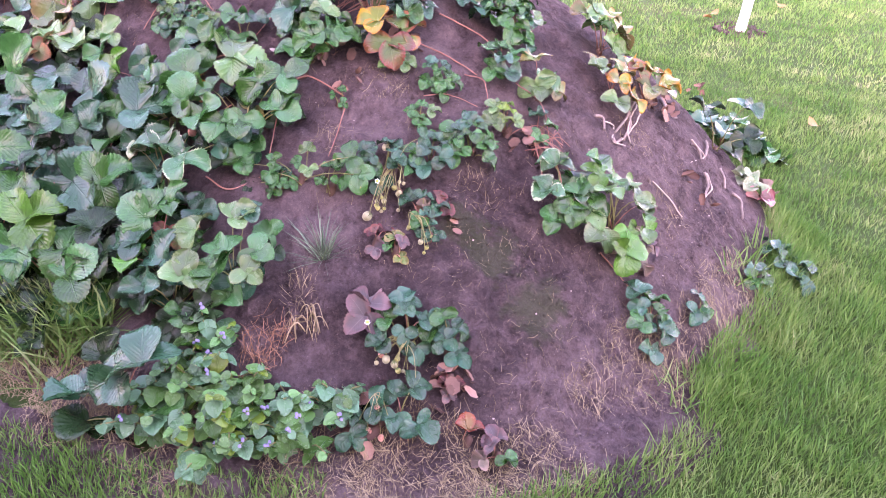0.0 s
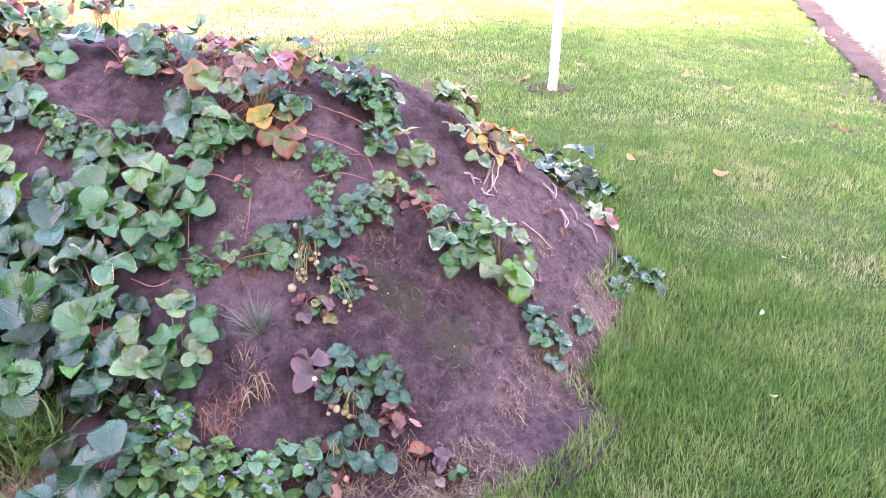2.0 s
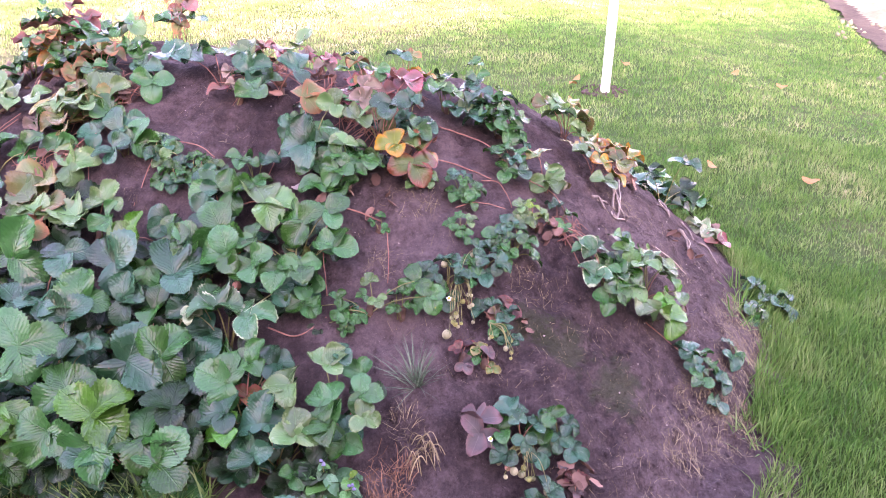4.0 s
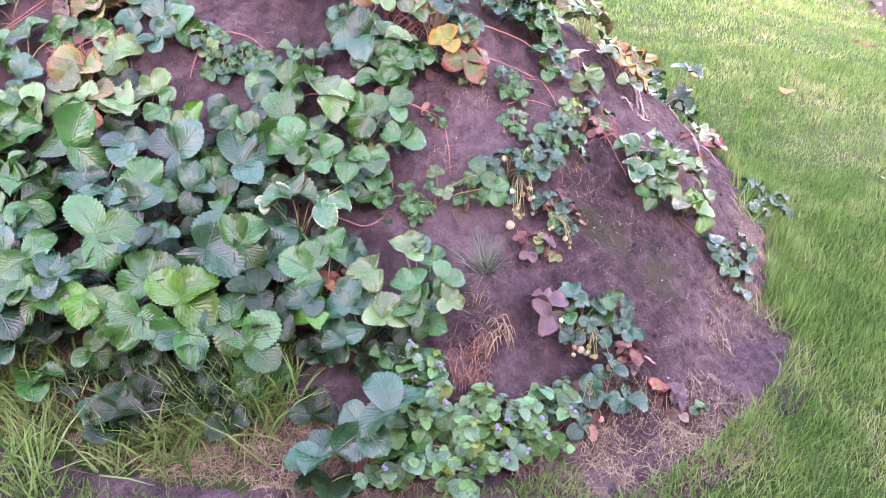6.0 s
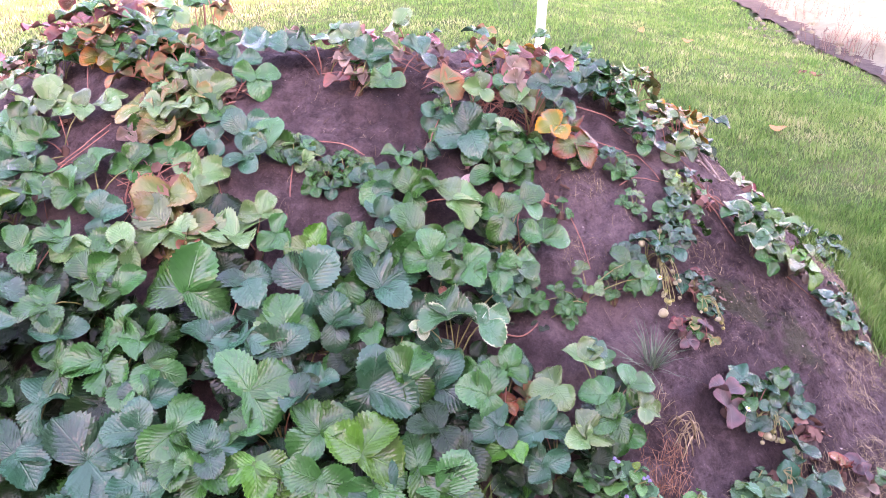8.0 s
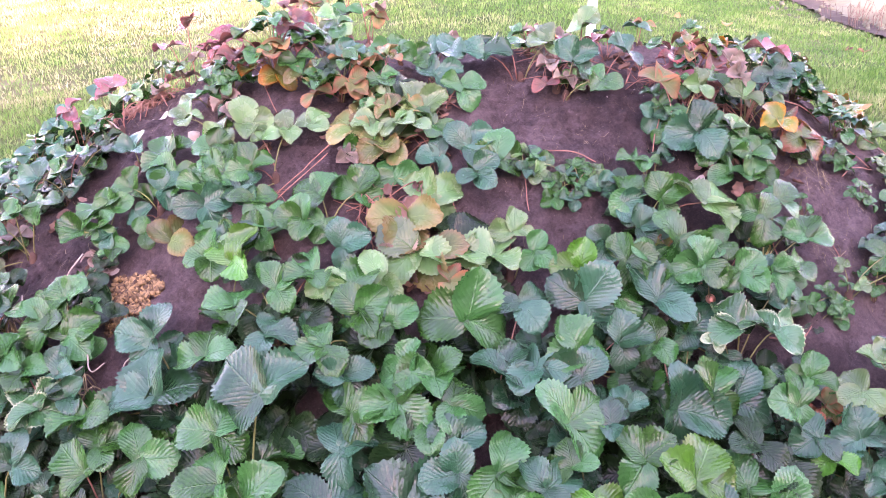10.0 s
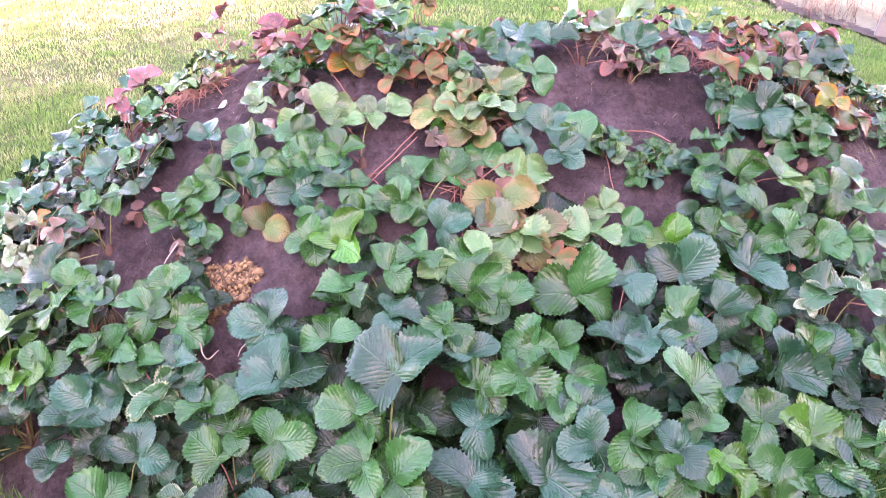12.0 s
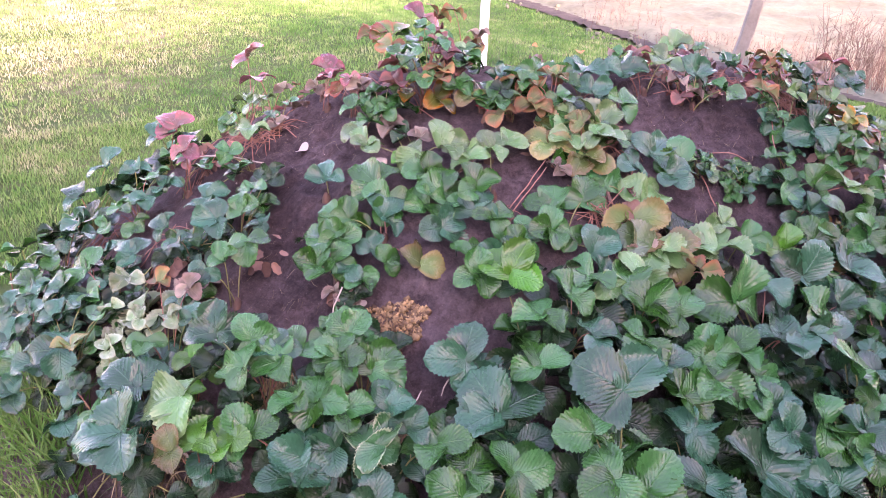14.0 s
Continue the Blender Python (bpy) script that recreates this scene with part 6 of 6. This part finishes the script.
for px, py in ((1.57, 4.04), (1.80, 6.51), (1.24, 6.16), (1.17, 6.06), (1.21, 4.34), (2.56, 6.18), (2.72, 5.82)):
    scrap("curled orange-brown leaf lying on the lawn", px, py, 0.035, 0.045, FALLEN)
for px, py in ((0.94, 2.73), (1.30, 3.11), (0.68, 2.28), (1.26, 3.71)):
    scrap("small pale leaf lying on the lawn", px, py, 0.03, 0.015, FALLEN_PALE)
scrap("bright red lobed leaf lying on the mound", -1.69, 3.88, 0.02, 0.038, RED_LEAF, lobes=5)
for px, py, s in ((-2.04, 4.29, 0.030), (-2.36, 3.79, 0.026), (-2.38, 3.79, 0.020), (-1.03, 3.09, 0.022), (-2.63, 4.32, 0.030), (-2.03, 3.36, 0.02)):
    scrap("small whitish dry leaf scrap on the mound", px, py, 0.015, s, CHIP)
WITHERED = plain("withered_leaf", (0.085, 0.046, 0.034), (0.33, 0.19, 0.14), 0.85, 60, 0.2, 0.8, island=True)


def litter(x, y, r, n, rng):
    """A few crumpled withered leaves lying together, joined."""
    verts, faces = [], []
    for k in range(n):
        a, d = rng.uniform(0, 6.28), r * math.sqrt(rng.random())
        px, py = x + math.cos(a) * d, y + math.sin(a) * d
        size = rng.uniform(0.012, 0.026)
        m = Matrix.Translation((px, py, max(soil_z(px, py), ground_z(px, py)) + rng.uniform(0.008, 0.03))) @ pose(0, 0, 0, rng.uniform(-55, 55), rng.uniform(-55, 55), rng.uniform(0, 360))
        o, rows, cols, curl = len(verts), 6, 5, rng.uniform(1.2, 3.4)
        for i in range(rows):
            v = i / (rows - 1)
            w = 0.75 * math.sin(math.pi * (0.12 + 0.80 * v)) ** 0.7
            for c in range(cols):
                u = (c / (cols - 1) - 0.5) * 2
                turn = u * curl * 0.5
                rim = 1 + (0.12 * (-1) ** i if abs(u) > 0.9 else 0)
                verts.append(m @ (Vector((2 * v - 1 - 0.3 * v * v, w * math.sin(turn) / max(curl * 0.5, 0.3) * rim, 0.55 * w * (1 - math.cos(turn)) + 0.35 * v * v + rng.uniform(-0.09, 0.09))) * size))
        faces += [(o + i * cols + c, o + i * cols + c + 1, o + (i + 1) * cols + c + 1, o + (i + 1) * cols + c) for i in range(rows - 1) for c in range(cols - 1)]
    return tagged(new("leaf_litter", mesh_of("leaf_litter", verts, faces, WITHERED)), "curled withered brown strawberry leaves on soil", "leaf litter", kind="stuff")


litter_random = random.Random(8)
for cx, cy, r, n in ((0.11, 6.56, 0.10, 14), (-1.09, 3.62, 0.06, 6), (-0.73, 3.38, 0.09, 12), (-0.74, 3.25, 0.06, 6), (-1.55, 3.57, 0.09, 10), (-1.50, 3.63, 0.06, 6), (-1.75, 3.28, 0.06, 8), (-1.74, 3.41, 0.06, 8), (-2.53, 4.34, 0.09, 8), (0.76, 4.74, 0.07, 7), (0.33, 3.18, 0.07, 6), (-0.49, 2.28, 0.06, 8), (-0.66, 2.20, 0.05, 6), (-0.33, 2.90, 0.04, 6), (-2.34, 3.83, 0.05, 4), (-0.39, 6.34, 0.10, 10), (0.27, 3.59, 0.05, 12), (-0.80, 3.36, 0.08, 12), (-0.88, 3.48, 0.07, 8), (-1.63, 3.59, 0.07, 12), (-1.51, 3.57, 0.06, 8), (-0.87, 3.05, 0.05, 7), (-1.79, 4.53, 0.08, 8), (-1.99, 4.79, 0.06, 7), (3.00, 4.90, 0.09, 10), (3.62, 4.29, 0.09, 10), (-1.84, 3.77, 0.10, 6),
        (-0.96, 3.10, 0.05, 9), (-0.95, 3.03, 0.05, 8), (-1.06, 3.48, 0.05, 9), (-0.71, 3.28, 0.05, 10), (-0.99, 3.74, 0.05, 10), (-1.94, 4.68, 0.05, 10), (-1.75, 4.32, 0.05, 10), (-2.17, 4.54, 0.05, 8), (-1.80, 3.30, 0.05, 8), (-1.68, 3.46, 0.05, 6), (-0.82, 3.00, 0.05, 6), (-0.66, 3.11, 0.05, 5), (-0.31, 2.91, 0.05, 7), (0.20, 3.44, 0.05, 10), (-0.48, 2.27, 0.05, 10), (-0.67, 2.19, 0.05, 9), (-0.60, 2.69, 0.05, 6), (-0.53, 2.64, 0.05, 6), (-2.38, 4.07, 0.05, 7), (-2.47, 4.27, 0.05, 8), (-2.54, 4.28, 0.05, 8)):
    litter(cx, cy, r, n, litter_random)

# ---- coarse grass ----
WIRY = plain("wiry_grass", (0.06, 0.13, 0.075), (0.15, 0.23, 0.14), 0.5, 30, 0.4, island=True)
grass_clump("wiry grey-green grass tuft on the bare slope", -0.82, 2.53, 90, 0.15, 0.012, 41, 0.0, WIRY, 0.0026)
grass_clump("wiry dry grass roots under the tuft", -0.86, 2.46, 16, 0.06, 0.02, 42, 1.0, None, 0.002)
for k, (cx, cy) in enumerate(((-1.55, 2.47), (-1.46, 2.41), (-1.62, 2.40), (-1.90, 2.66), (-1.97, 2.62), (-1.44, 2.46), (-1.74, 2.52), (-2.90, 4.32), (-2.84, 4.40), (-2.95, 4.15), (-2.9, 4.5))):
    grass_clump("coarse long green grass at the mound's foot", cx, cy, 60, 0.17, 0.08, 50 + k)
for k, (cx, cy) in enumerate(((0.47, 2.98), (0.40, 2.90), (0.30, 2.62), (0.52, 3.10), (0.20, 2.50), (0.10, 2.40))):
    grass_clump("long pale grass hanging over the mound's edge", cx, cy, 30, 0.11, 0.05, 70 + k)

for k, (cx, cy) in enumerate(((-1.48, 2.46), (-1.58, 2.49), (-1.66, 2.50), (-1.77, 2.54), (-1.98, 2.64), (-2.07, 2.65), (-1.41, 2.47), (-2.91, 4.38), (-2.97, 4.37), (-2.95, 4.21), (-2.89, 4.24), (-2.88, 4.50), (-1.52, 2.51), (-1.40, 2.43))):
    grass_clump("coarse lush green grass at the strawberries' edge", cx, cy, 70, 0.16, 0.07, 90 + k)

for k, (cx, cy) in enumerate(((-1.97, 2.64), (-1.91, 2.53), (-1.83, 2.59), (-1.93, 2.36), (-1.78, 2.42), (-1.60, 2.47), (-1.51, 2.46), (-1.46, 2.36), (-1.65, 2.42), (-1.98, 2.48))):
    grass_clump("long lush grass bending over the mown edge", cx, cy, 55, 0.19, 0.06, 120 + k)

# ---- trunk, post, peg and the tilled bed's weeds ----
trunk = new("young_tree")
trunk.location = (1.35, 5.92, 0)
tagged(trunk, "whitewashed slender young fruit tree trunk on the lawn", "tree")
v, f = tube(curve_points([(0, 0, -0.05), (0.004, 0, 0.10), (0.012, 0.01, 0.7), (0.03, 0.01, 1.4), (0.06, 0.02, 2.5)], 6), [0.042] * 3 + [0.033] * 9 + [0.028] * 13, 12)
for i, p in enumerate(v):
    v[i] = p + Vector((noise.noise(p * 12) * 0.004, noise.noise(p * 12 + Vector((3, 0, 0))) * 0.004, 0))
part("trunk", mesh_of("trunk", v, f, WHITEWASH), trunk)
for z0, a in ((0.45, 0.4), (0.75, 2.6), (1.1, 4.2)):
    kv, kf = tube([(0.025 * math.cos(a), 0.025 * math.sin(a), z0), (0.038 * math.cos(a), 0.038 * math.sin(a), z0 + 0.01)], [0.010, 0.007], 7)
    part("knot", mesh_of("knot", kv, kf, GREY_WOOD), trunk, label="dark knot in the whitewash")
clods("tree_soil", "small ring of bare crumbly soil round the trunk", "soil", ((1.35, 5.92, 0.17),), 160, 0.025, SOIL, 35)

post = bmesh.new()
bmesh.ops.create_cube(post, size=1.0, matrix=Matrix.Diagonal((0.105, 0.105, 2.2, 1)))
bmesh.ops.subdivide_edges(post, edges=[e for e in post.edges if abs(e.verts[0].co.z - e.verts[1].co.z) > 1], cuts=10)
bmesh.ops.bevel(post, geom=[e for e in post.edges if abs(e.verts[0].co.z - e.verts[1].co.z) > 0.05], offset=0.012, segments=1, affect="EDGES")
for q in post.verts:
    q.co.x += noise.noise(q.co * 2.3) * 0.012
    q.co.y += noise.noise(q.co * 2.3 + Vector((9, 0, 0))) * 0.012
pm = bpy.data.meshes.new("wooden_post")
post.to_mesh(pm)
post.free()
pm.materials.append(GREY_WOOD)
post_ob = new("wooden_post", pm)
post_ob.matrix_basis = Matrix.Translation((3.93, 4.70, 0.80)) @ pose(0, 0, 0, 8, 2, 25)
tagged(post_ob, "weathered grey wooden post leaning at the bed's edge", "post")

px, py = -2.04, 3.99
v, f = tube([(px, py, soil_z(px, py) - 0.04), (px, py, soil_z(px, py) + 0.02), (px + 0.002, py, soil_z(px, py) + 0.045)], [0.017, 0.018, 0.016], 9)
tagged(new("wooden_peg", mesh_of("wooden_peg", v, f, PALE_ROOT)), "short pale sawn wooden peg in the soil", "peg")


def twigs(name, label, category, x, y, n, tall, spread, seed):
    rng = random.Random(seed)
    verts, faces = [], []
    for k in range(n):
        a, d = rng.uniform(0, 6.28), spread * math.sqrt(rng.random())
        b = Vector((x + math.cos(a) * d, y + math.sin(a) * d, ground_z(x, y) - 0.01))
        h = tall * rng.uniform(0.4, 1.1)
        top = b + Vector((rng.uniform(-0.3, 0.3) * h, rng.uniform(-0.3, 0.3) * h, h))
        mid = (b + top) / 2 + Vector((rng.uniform(-0.05, 0.05) * h, rng.uniform(-0.05, 0.05) * h, 0))
        tube([b, mid, top], [0.003, 0.002, 0.001], 3, verts, faces)
        for j in range(3):
            p = mid + (top - mid) * rng.random()
            tube([p, p + Vector((rng.uniform(-0.12, 0.12), rng.uniform(-0.12, 0.12), rng.uniform(0.02, 0.14))) * tall * 1.5], [0.0018, 0.0008], 3, verts, faces)
    return tagged(new(name, mesh_of(name, verts, faces, DRY_WEED, False)), label, category, kind="stuff")


twigs("dry_shrub", "dry reddish brown twiggy shrub on the bed", "shrub", 3.9, 3.75, 220, 0.62, 0.45, 61)
twigs("dry_weeds", "dry brown weed stalks on the tilled bed", "weeds", 4.4, 5.6, 60, 0.22, 0.45, 62)
twigs("dry_weeds", "dry brown weed stalks on the tilled bed", "weeds", 5.2, 6.6, 60, 0.22, 0.5, 63)
twigs("dry_weeds", "dry brown weed stalks on the tilled bed", "weeds", 4.6, 4.6, 60, 0.25, 0.5, 64)
twigs("dry_weeds", "dry brown weed stalks on the tilled bed", "weeds", 6.3, 7.2, 60, 0.22, 0.6, 65)
twigs("dry_weeds", "low dry brown weeds along the bed's edge", "weeds", 4.3, 5.2, 70, 0.16, 0.5, 66)
twigs("dry_weeds", "low dry brown weeds along the bed's edge", "weeds", 4.9, 5.0, 70, 0.14, 0.6, 67)
twigs("dry_weeds", "low dry brown weeds along the bed's edge", "weeds", 4.4, 4.1, 70, 0.18, 0.4, 68)
